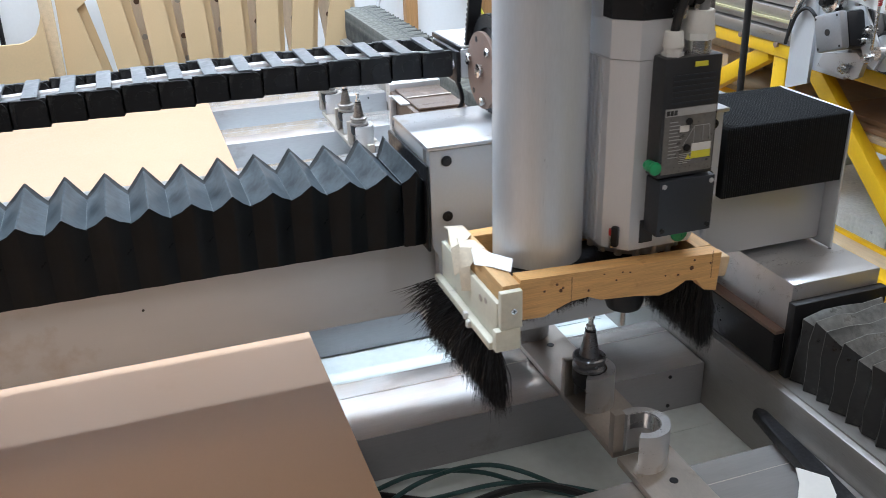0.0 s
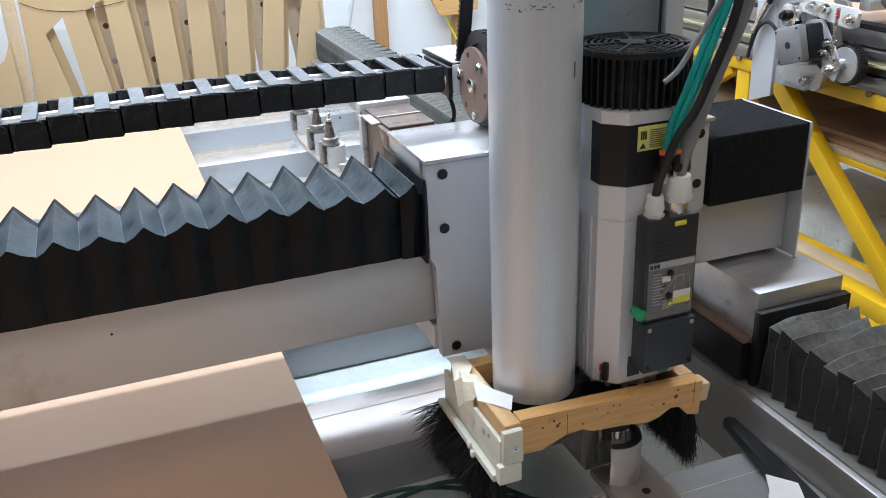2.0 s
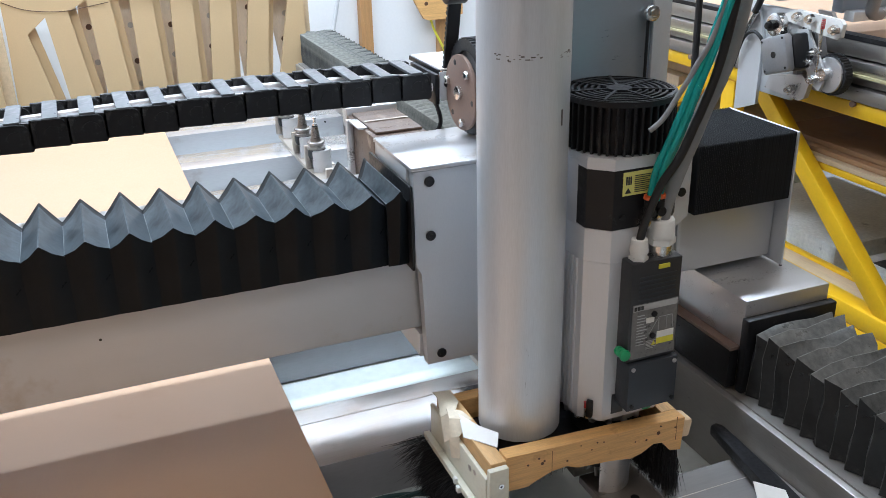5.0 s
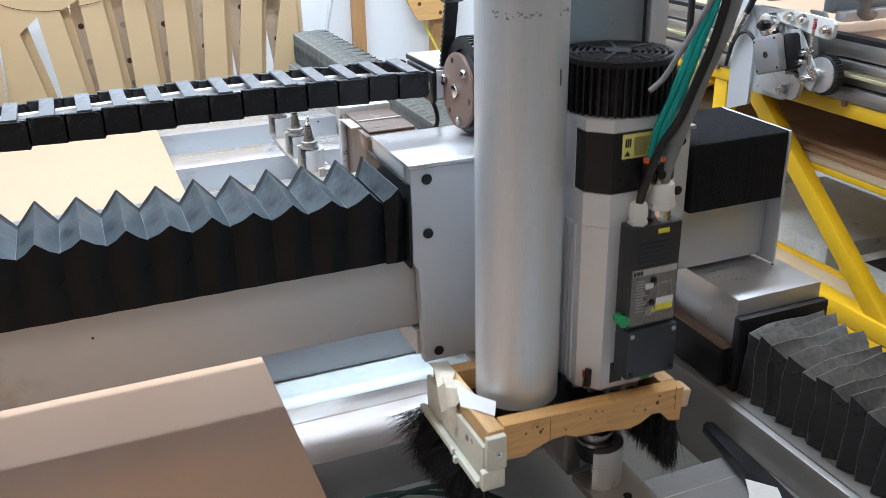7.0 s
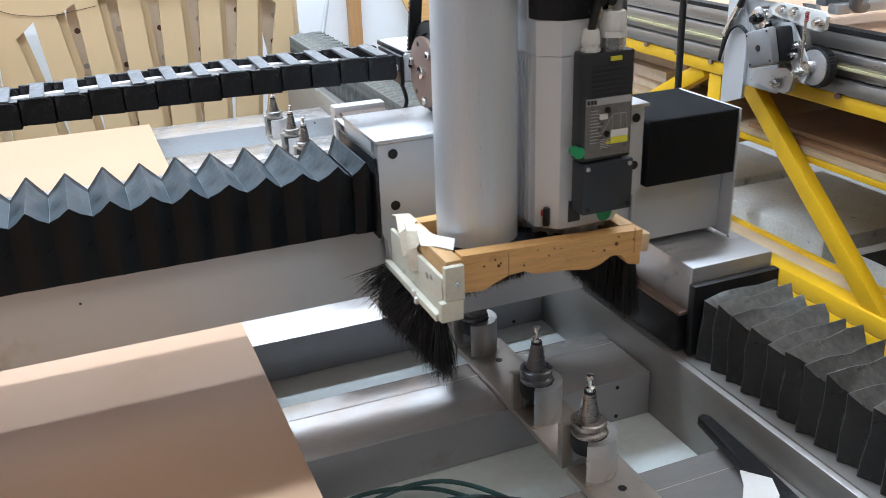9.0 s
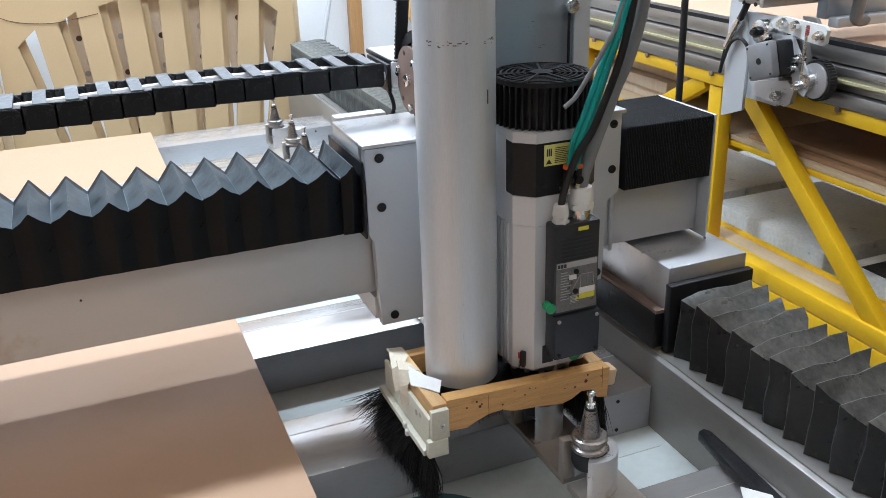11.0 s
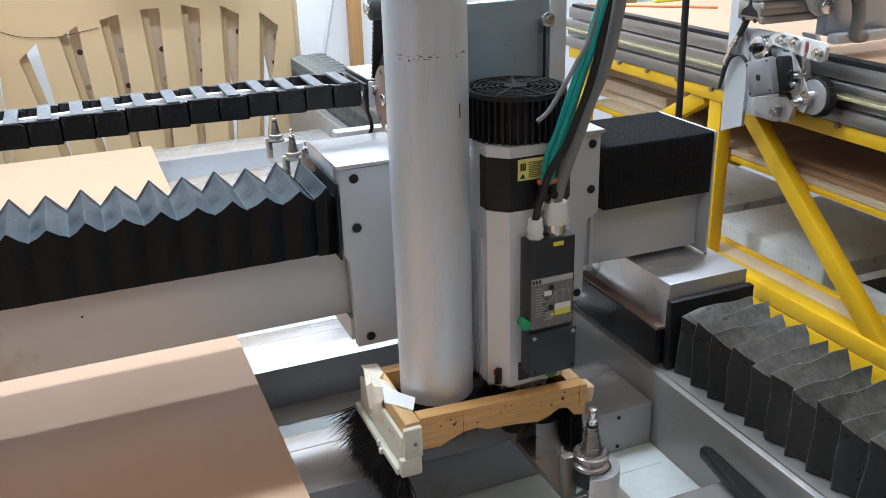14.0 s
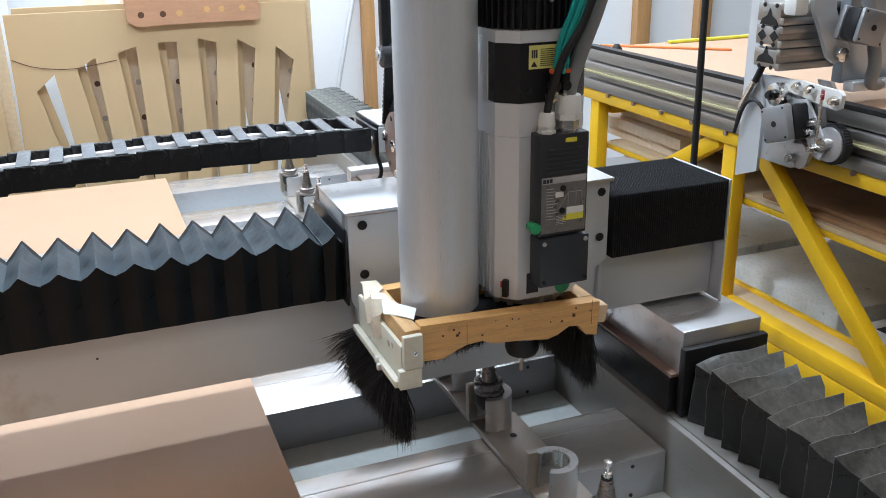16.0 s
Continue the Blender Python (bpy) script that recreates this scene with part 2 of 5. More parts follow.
GREYCAB = mat("grey_cable_jacket", (0.22, 0.225, 0.23), 0.4, 0, 0.08, 30, (1, 1, 1), 200, 0.03)
WHITECAB = mat("pinkish_white_cable", (0.70, 0.66, 0.65), 0.4, 0, 0.06, 30, (1, 1, 1), 200, 0.03)
GREENCAB = mat("dark_green_cable", (0.035, 0.09, 0.09), 0.4, 0, 0.1, 30, (1, 1, 1), 200, 0.03)
TEAL = mat("teal_air_hose", (0.03, 0.58, 0.54), 0.14, 0, 0.1, 30, (1, 1, 1), 200, 0.0, spec=0.7)
TEAL.node_tree.nodes["Principled BSDF"].inputs["Transmission Weight"].default_value = 0.45
MOTORCAP = mat("cast_motor_cap", (0.30, 0.305, 0.315), 0.42, 0.6, 0.1, 30, (1, 1, 1), 200, 0.05)
BROWNBOX = mat("brown_coated_housing", (0.12, 0.082, 0.062), 0.35, 0.2, 0.25, 9, (1, 9, 1), 120, 0.05, (0.34, 0.27, 0.22), 0.60, 14)
TARP = mat("orange_strip", (0.75, 0.22, 0.06), 0.5, 0, 0.1, 20, (1, 1, 1), 160, 0.05)
BOLTM = mat("black_oxide_bolt", (0.035, 0.035, 0.037), 0.35, 0.7, 0.15, 40, (1, 1, 1), 200, 0.02)

# ---- building helpers ----


def box(bm, x0, x1, y0, y1, z0, z1, bev=0.0, turn=None):
    m = Matrix.Translation(((x0 + x1) / 2, (y0 + y1) / 2, (z0 + z1) / 2)) @ (turn or Matrix()) @ Matrix.Diagonal((x1 - x0, y1 - y0, z1 - z0, 1))
    vs = bmesh.ops.create_cube(bm, size=1, matrix=m)["verts"]
    if bev:
        es = list({e for v in vs for e in v.link_edges})
        bmesh.ops.bevel(bm, geom=es, offset=bev, segments=2, profile=0.5, affect="EDGES")
    return bm


def cyl(bm, p, q, r, seg=20, r2=None, bev=0.0):
    p, q = Vector(p), Vector(q)
    d = q - p
    m = Matrix.Translation((p + q) / 2) @ d.to_track_quat("Z", "Y").to_matrix().to_4x4()
    vs = bmesh.ops.create_cone(bm, cap_ends=True, segments=seg, radius1=r, radius2=r if r2 is None else r2, depth=d.length, matrix=m)["verts"]
    if bev:
        es = [e for e in {e for v in vs for e in v.link_edges} if any(len(f.verts) > 4 for f in e.link_faces)]
        bmesh.ops.bevel(bm, geom=es, offset=bev, segments=2, profile=0.5, affect="EDGES")
    return bm


def lathe(bm, profile, cx, cy, seg=28):
    rings = []
    for r, z in profile:
        rings.append([bm.verts.new((cx + r * math.cos(2 * math.pi * k / seg), cy + r * math.sin(2 * math.pi * k / seg), z)) for k in range(seg)])
    for a, b in zip(rings, rings[1:]):
        for k in range(seg):
            bm.faces.new((a[k], b[k], b[(k + 1) % seg], a[(k + 1) % seg]))
    bm.faces.new(rings[0])
    bm.faces.new(rings[-1][::-1])
    return bm


def arc(bm, cx, cy, r0, r1, a0, a1, z0, z1, seg=24):
    ring = []
    for k in range(seg + 1):
        a = radians(a0 + (a1 - a0) * k / seg)
        c, s = math.cos(a), math.sin(a)
        ring.append([bm.verts.new((cx + r * c, cy + r * s, z)) for r, z in ((r0, z0), (r1, z0), (r1, z1), (r0, z1))])
    for a, b in zip(ring, ring[1:]):
        for k in range(4):
            bm.faces.new((a[k], b[k], b[(k + 1) % 4], a[(k + 1) % 4]))
    bm.faces.new(ring[0])
    bm.faces.new(ring[-1][::-1])
    return bm


def prism(bm, poly, axis, a, b):
    """Extrudes a polygon of (u, v) pairs along an axis from a to b."""
    def at(u, v, w):
        return {"x": (w, u, v), "y": (u, w, v), "z": (u, v, w)}[axis]
    lo = [bm.verts.new(at(u, v, a)) for u, v in poly]
    hi = [bm.verts.new(at(u, v, b)) for u, v in poly]
    n = len(poly)
    for k in range(n):
        bm.faces.new((lo[k], lo[(k + 1) % n], hi[(k + 1) % n], hi[k]))
    bm.faces.new(lo[::-1])
    bm.faces.new(hi)
    return bm


def tube(bm, pts, r, seg=10, steps=8):
    pts = [Vector(p) for p in pts]
    line = []
    for k in range(len(pts) - 1):
        p0, p1, p2, p3 = pts[max(k - 1, 0)], pts[k], pts[k + 1], pts[min(k + 2, len(pts) - 1)]
        for s in range(steps):
            t = s / steps
            line.append(0.5 * (2 * p1 + (p2 - p0) * t + (2 * p0 - 5 * p1 + 4 * p2 - p3) * t * t + (3 * p1 - p0 - 3 * p2 + p3) * t ** 3))
    line.append(pts[-1])
    rings, side = [], None
    for k, p in enumerate(line):
        d = (line[min(k + 1, len(line) - 1)] - line[max(k - 1, 0)]).normalized()
        if side is None:
            side = d.orthogonal().normalized()
        side = (side - d * side.dot(d)).normalized()
        up = d.cross(side)
        rings.append([bm.verts.new(p + r * (math.cos(2 * math.pi * j / seg) * side + math.sin(2 * math.pi * j / seg) * up)) for j in range(seg)])
    for a, b in zip(rings, rings[1:]):
        for j in range(seg):
            bm.faces.new((a[j], a[(j + 1) % seg], b[(j + 1) % seg], b[j]))
    bm.faces.new(rings[0][::-1])
    bm.faces.new(rings[-1])
    return bm


def B():
    return bmesh.new()


def finish(name, bm, material, shift, second=None):
    me = bpy.data.meshes.new(name)
    bmesh.ops.recalc_face_normals(bm, faces=bm.faces)
    bmesh.ops.translate(bm, verts=bm.verts, vec=-Vector(shift))
    bm.to_mesh(me)
    bm.free()
    me.polygons.foreach_set("use_smooth", [True] * len(me.polygons))
    me.set_sharp_from_angle(angle=radians(32))
    me.materials.append(material)
    if second:
        me.materials.append(second)
    return me


ORIGIN = {}


def thing(name, origin, label, category, group="", kind=""):
    """A top-level Empty at its base; parts are given in machine coordinates."""
    ob = new(name)
    ob.empty_display_size = 0.05
    ob.location = (origin[0], origin[1], origin[2] + ZB)
    ORIGIN[ob.name] = Vector(origin)
    return tagged(ob, label, category, group, kind)


def part(name, bm, material, parent, label=""):
    o = ORIGIN[parent.name]
    ob = new(name, finish(name, bm, material, o))
    ob.parent = parent
    ORIGIN[ob.name] = o
    return tagged(ob, label)


def share(name, mesh, parent, loc=(0, 0, 0)):
    """A piece on a mesh that alike pieces share."""
    ob = new(name, mesh)
    ob.parent = parent
    ob.location = loc
    ORIGIN[ob.name] = ORIGIN[parent.name]
    return ob


def single(name, bm, material, origin, label, category, group="", kind=""):
    """A top-level thing that is one mesh."""
    ob = new(name, finish(name, bm, material, origin))
    ob.location = (origin[0], origin[1], origin[2] + ZB)
    ORIGIN[ob.name] = Vector(origin)
    return tagged(ob, label, category, group, kind)


# ---- how the machine moves: seconds, then metres along x, y and z from the second pick-up ----
MOVES = [
    (0.0, -0.042, -0.168, 0.231), (0.3, -0.004, -0.168, 0.232), (0.5, 0.001, -0.168, 0.232), (0.8, 0.001, -0.168, 0.232),
    (1.0, 0.001, -0.168, 0.225), (1.5, 0.001, -0.168, 0.143), (2.0, 0.001, -0.168, 0.047), (2.3, 0.001, -0.168, 0.034), (2.6, 0.0, -0.168, 0.034),
    (3.0, -0.041, -0.168, 0.034), (3.5, -0.0415, -0.168, 0.033), (4.0, -0.0415, -0.168, 0.003), (4.4, -0.0415, -0.168, 0.002), (5.2, 0.0, -0.168, 0.002),
    (6.6, 0.0, -0.168, 0.003), (7.0, 0.0, -0.168, 0.046), (7.5, 0.001, -0.168, 0.167), (7.9, 0.001, -0.168, 0.228), (8.2, 0.001, -0.168, 0.231), (8.6, 0.001, -0.165, 0.231),
    (9.0, 0.001, -0.068, 0.229), (9.2, 0.0, -0.028, 0.229), (9.5, 0.0, -0.001, 0.229), (9.8, 0.0, 0.0, 0.222), (11.0, 0.0, 0.0, 0.002), (11.5, 0.0, 0.0, 0.0), (13.0, 0.0, 0.0, 0.0),
    (13.4, -0.042, 0.0, 0.002), (13.8, -0.043, 0.0, 0.003), (14.0, -0.043, 0.0, 0.012), (14.5, -0.043, 0.0, 0.099), (15.0, -0.044, 0.0, 0.209), (15.3, -0.044, 0.0, 0.231),
    (15.6, -0.045, 0.0, 0.233), (16.0, -0.055, 0.004, 0.233)]
KEYED = []         # (object, base point, share of x, share of y, share of z)


def ride(ob, fx=0.0, fy=0.0, fz=0.0):
    KEYED.append((ob, ob.location.copy(), fx, fy, fz))
    return ob


def motions():
    for ob, p, fx, fy, fz in KEYED:
        walk(ob, [(t, pose(p.x + fx * gx, p.y + fy * gy, p.z + fz * gz)) for t, gx, gy, gz in MOVES])
    # the first tool is carried to its fork and left there; the second is taken out of its fork
    ob, p = DROPPED
    walk(ob, [(t, pose(p.x + gx, p.y + gy + 0.168, p.z + gz) if t < 5.2 else pose(p.x, p.y, p.z)) for t, gx, gy, gz in MOVES])
    ob, p = TAKEN
    walk(ob, [(t, pose(p.x + gx, p.y + gy, p.z + gz) if t > 12.9 else pose(p.x, p.y, p.z)) for t, gx, gy, gz in MOVES])


# ---- room ----
def slab(name, x0, x1, y0, y1, z0, z1, material, label, category):
    return single(name, box(B(), x0, x1, y0, y1, z0, z1), material, ((x0 + x1) / 2, (y0 + y1) / 2, z0), label, category, kind="structure")


slab("floor", -3.6, 4.6, -3.6, 3.6, -0.72, -0.62, FLOORM, "grey stained concrete workshop floor", "floor")
slab("ceiling", -3.6, 4.6, -3.6, 3.6, 2.46, 2.56, CEILM, "unseen plain workshop ceiling, toned for bounce light", "ceiling")
slab("wall_north", -3.6, 4.6, 3.50, 3.60, -0.62, 2.46, WALLM, "white painted workshop wall", "wall")
slab("wall_south", -3.6, 4.6, -3.60, -3.50, -0.62, 2.46, WALLG, "unseen plain workshop wall, toned dark to cut bounce light", "wall")
slab("wall_east", 4.5, 4.6, -3.5, 3.5, -0.62, 2.46, WALLG, "unseen plain workshop wall, toned dark to cut bounce light", "wall")
slab("wall_west", -3.6, -3.5, -3.5, 3.5, -0.62, 2.46, WALLG, "unseen plain workshop wall, toned dark to cut bounce light", "wall")
for x, w in ((0.738, 0.060), (2.33, 0.09), (2.74, 0.09), (-1.6, 0.09)):
    single("wall_stud", box(B(), x - w / 2, x + w / 2, 3.44, 3.498, -0.618, 2.45, 0.003), STUD, (x, 3.47, -0.618), "orange-brown timber stud on the white wall", "stud", "wall studs", "structure")

# ---- machine bed ----
bed = thing("machine_bed", (0, 0.6, -0.60), "aluminium cross bars over a grey-green tray", "machine bed", kind="structure")
part("tray", box(B(), -2.0, 0.262, -1.4, 2.430, -0.275, -0.263), TRAY, bed, "scuffed grey-green sheet tray")
part("base_frame", box(B(), -1.95, 0.25, -1.38, 2.42, -0.60, -0.280), RAILM, bed)
for k in range(-3, 6):
    y0 = 0.212 + 0.41 * k
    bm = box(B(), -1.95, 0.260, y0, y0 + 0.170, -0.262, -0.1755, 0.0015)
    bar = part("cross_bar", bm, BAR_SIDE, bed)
    # the tops take a paler, smoother material than the sides
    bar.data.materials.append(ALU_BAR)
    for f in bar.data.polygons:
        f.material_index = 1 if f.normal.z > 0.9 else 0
    g = B()
    box(g, -1.94, 0.259, y0 + 0.122, y0 + 0.1235, -0.1756, -0.1752)
    part("groove", g, ALU_DARK, bed)
    g = B()
    for yy, zz in ((y0 - 0.0006, -0.25), (y0 - 0.0006, -0.19)):
        cyl(g, (0.19, yy - 0.001, zz), (0.19, yy + 0.001, zz), 0.0035, 10)
    part("screw_head", g, BOLTM, bed)
# gusset sheets where the bars meet the rail
for k in (-1, 0, 1):
    y0 = 0.212 + 0.41 * k
    part("gusset", prism(B(), [(0.06, -0.262), (0.245, -0.262), (0.245, -0.30), (0.06, -0.45)], "y", y0 - 0.06, y0 - 0.055), TRAY, bed)

rail = thing("guide_rail", (0.36, 0.9, -0.60), "long grey steel rail housing beside the bed", "machine rail", kind="structure")
part("rail_housing", box(B(), 0.2625, 0.462, -1.4, 3.15, -0.60, -0.118, 0.003), RAILM, rail)
part("ledge", box(B(), 0.274, 0.455, -1.38, 3.1, -0.1178, -0.1145), RAILM, rail)
part("end_cover", box(B(), 0.255, 0.47, -0.315, -0.30, -0.30, -0.12, 0.002), BLACK, rail)
part("end_stop", box(B(), 0.292, 0.43, 3.02, 3.04, -0.1, 0.008, 0.004), BLACK, rail)

# ---- sheet on the bars ----
sheet = single("mdf_sheet", box(B(), -1.75, -0.383, -1.35, 2.42, -0.1745, -0.157, 0.001), MDF, (-1.06, 0.66, -0.1745), "smooth tan MDF sheet lying on the bars", "board")

# ---- tool forks ----
def fork_plate(y0):
    th = thing("tool_rack_plate", (0.017, y0, -0.175), "worn steel plate bolted onto the cross bars", "rack plate", "tool rack plates")
    part("plate", box(B(), -0.027, 0.062, y0 + 0.028, y0 + 0.425, -0.1748, -0.163, 0.0012), ALU_DARK, th)
    part("bolt", cyl(B(), (0.022, y0 + 0.348, -0.1632), (0.022, y0 + 0.348, -0.1622), 0.0065, 16), BOLTM, th, "black sunk bolt")
    return th


def fork(y):
    th = thing("tool_fork", (0.004, y, -0.163), "grey aluminium C-shaped tool fork open at one side", "tool fork", "tool forks")
    part("cup", arc(B(), 0.004, y, 0.0265, 0.0395, -128, 118, -0.163, -0.098, 30), ALU, th)
    part("prong", box(B(), -0.030, -0.012, y + 0.024, y + 0.0385, -0.163, -0.094, 0.0015), ALU_DARK, th)
    part("lip", box(B(), -0.024, -0.012, y - 0.0385, y - 0.026, -0.1628, -0.1615), ALU_DARK, th)
    part("liner", arc(B(), 0.004, y, 0.0245, 0.0262, -120, 110, -0.125, -0.099, 26), CHROME, th, "bright worn inner rim")
    return th


def tool_holder(y, taper, label):
    th = thing("tool_holder", (0.0, y, -0.10), label, "tool holder", "tool holders")
    part("pull_stud", lathe(B(), [(0.0015, 0.0), (0.0062, -0.001), (0.0066, -0.006), (0.0042, -0.008), (0.0042, -0.018), (0.0072, -0.020), (0.0072, -0.027)], 0, y, 20), CHROME, th, "bright pull stud")
    part("black_ring", lathe(B(), [(0.0088, -0.0265), (0.0088, -0.0305)], 0, y, 20), BLACK, th)
    part("taper", lathe(B(), [(0.0088, -0.030), (0.0092, -0.032), (0.0164, -0.074)], 0, y, 28), taper, th)
    part("flange", lathe(B(), [(0.024, -0.073), (0.0268, -0.075), (0.0268, -0.080), (0.022, -0.083), (0.022, -0.088), (0.0268, -0.091), (0.0268, -0.0965), (0.024, -0.0975)], 0, y, 32), taper, th)
    part("collet_nut", lathe(B(), [(0.019, -0.097), (0.0262, -0.0985), (0.0262, -0.117), (0.023, -0.126), (0.012, -0.131)], 0, y, 28), BLACK, th, "black collet nut")
    part("cutter", cyl(B(), (0, y, -0.131), (0, y, -0.157), 0.0032, 12), ALU_DARK, th, "slim steel cutter")
    return th


for k in range(-1, 5):
    fork_plate(0.41 * k)
base_fork = fork(0.0)
for y in (0.163, 0.41, 0.573, 1.393, 1.64, 1.803, 2.05):
    copy_thing(base_fork, pose(0.004, y, -0.163 + ZB))
DROPPED = tool_holder(0.0, TAPER_BRONZE, "tarnished steel tool holder with a bright stud")
TAKEN = tool_holder(0.163, TAPER_DARK, "dark steel tool holder with a bright stud")
for y in (0.41, 1.64, 1.803, 2.05):
    copy_thing(DROPPED if y > 1 else TAKEN, pose(0, y, -0.10 + ZB))
DROPPED, TAKEN = (DROPPED, DROPPED.location.copy()), (TAKEN, TAKEN.location.copy())

# ---- gantry ----
gantry = ride(thing("gantry", (0, 0.40, -0.07), "brushed steel gantry beam with aluminium end block", "gantry"), 0, 1, 0)
part("beam", box(B(), -1.9, 0.425, 0.335, 0.475, 0.058, 0.262, 0.004), BEAM, gantry)
# unseen: sized for the shadow edge on the bed, brown for the bars' reflection
part("unseen_rear_channel", box(B(), -1.9, 0.425, 0.4752, 0.715, 0.043, 0.165, 0.004), RUST, gantry, "unseen rear channel, placed and coloured for its shadow and reflection")
part("end_plate", box(B(), 0.4255, 0.4295, 0.305, 0.480, 0.050, 0.2835, 0.001), CARR, gantry)
part("end_block", box(B(), 0.288, 0.455, 0.222, 0.52, -0.070, 0.0465, 0.0025), ALU, gantry, "milled aluminium end block")
part("skirt", box(B(), 0.268, 0.2875, 0.226, 0.52, -0.108, -0.040, 0.001), BLACK, gantry, "black wiper skirt")
part("skirt_edge", box(B(), 0.270, 0.2878, 0.2255, 0.5, -0.0398, -0.034), RUST, gantry)
part("bellows_frame", box(B(), 0.282, 0.460, 0.205, 0.2215, -0.112, 0.020, 0.003), BLACK, gantry)
part("hole_plug", cyl(B(), (0.43, 0.31, 0.0463), (0.43, 0.31, 0.0472), 0.003, 12), BOLTM, gantry)
part("beam_mark", cyl(B(), (-0.655, 0.3352, 0.137), (-0.655, 0.3342, 0.137), 0.0018, 10), INK, gantry)
part("drive_wheel", cyl(B(), (0.475, 0.46, 0.01), (0.50, 0.46, 0.01), 0.055, 32, bev=0.004), RUBBER, gantry, "black toothed drive wheel")


def fold_x(name, w, y0, y1, yi0, yi1, z0, zi, zo, material, edge=None):
    """One pleat across x: a ridge between two valleys, closed below, with a dark hem along its rear edge."""
    bm = B()
    hem = 0.011
    val = [(yi0, z0), (yi0, zi), (yi1 - hem, zi - 0.001), (yi1, zi + 0.001), (yi1, z0)]
    rid = [(yi0 - 0.0015, z0), (y0 + 0.003, zo - 0.003), (y1 - 0.003 - hem, zo - 0.004), (y1 - 0.003, zo - 0.002), (yi1 + 0.0015, z0)]
    mid = [((a + c) / 2, (b + d) / 2 - (0.0022 if k in (1, 2) and w > 0.01 else 0)) for k, ((a, b), (c, d)) in enumerate(zip(val, rid))]
    rings = []
    e = min(0.0016, w / 8)
    for x, sec in ((-w / 2, val), (-w / 2 + e / 2, val), (-w / 4, mid), (-e / 2, rid), (e / 2, rid), (w / 4, mid), (w / 2 - e / 2, val), (w / 2, val)):
        rings.append([bm.verts.new((x, y, z)) for y, z in sec])
    for j, (a, b) in enumerate(zip(rings, rings[1:])):
        for k in range(5):
            f = bm.faces.new((a[k], b[k], b[(k + 1) % 5], a[(k + 1) % 5]))
            f.material_index = 2 if k == 2 else 1 if j in (0, 6) and k == 1 else 0
    bm.faces.new(rings[0])
    bm.faces.new(rings[-1][::-1])
    me = finish(name, bm, material, (0, 0, 0), edge or CREASE)
    me.materials.append(BELLOW_TIGHT)
    return me


def bellows(label, origin, axis, mesh_of, a, b, n, rides):
    """A row of pleats from a (still end) to b (end that moves with the carriage)."""
    th = thing("bellows", origin, label, "bellows", "machine bellows")
    if rides:
        ride(th, *rides)
    for k in range(n):
        s = (k + 0.5) / n
        p = a + (b - a) * s
        loc = (p - origin[0], -origin[1], -origin[2]) if axis == "x" else (-origin[0], p - origin[1], -origin[2])
        f = share("fold", mesh_of(k), th, loc)
        ride(f, s if axis == "x" else 0, s if axis == "y" else 0, 0)
    return th


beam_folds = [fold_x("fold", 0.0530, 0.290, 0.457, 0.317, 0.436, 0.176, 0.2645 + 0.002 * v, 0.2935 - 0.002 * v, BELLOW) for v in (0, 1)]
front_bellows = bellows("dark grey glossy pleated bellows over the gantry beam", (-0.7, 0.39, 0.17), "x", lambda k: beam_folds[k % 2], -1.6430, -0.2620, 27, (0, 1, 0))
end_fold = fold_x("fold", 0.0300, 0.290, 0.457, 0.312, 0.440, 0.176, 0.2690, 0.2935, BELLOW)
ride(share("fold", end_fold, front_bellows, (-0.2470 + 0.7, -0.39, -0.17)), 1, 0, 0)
tight_fold = fold_x("fold", 0.0036, 0.302, 0.478, 0.3065, 0.4755, 0.171, 0.2795, 0.287, BELLOW_TIGHT, BELLOW_TIGHT)
right_bellows = thing("bellows", (0.33, 0.39, 0.17), "tightly compressed black pleated bellows on the gantry", "bellows", "machine bellows")
ride(right_bellows, 0, 1, 0)
for k in range(54):
    s = (k + 0.5) / 54
    f = share("fold", tight_fold, right_bellows, (0.243 + (0.424 - 0.243) * s - 0.33, -0.39, -0.17))
    ride(f, 1 - s, 0, 0)


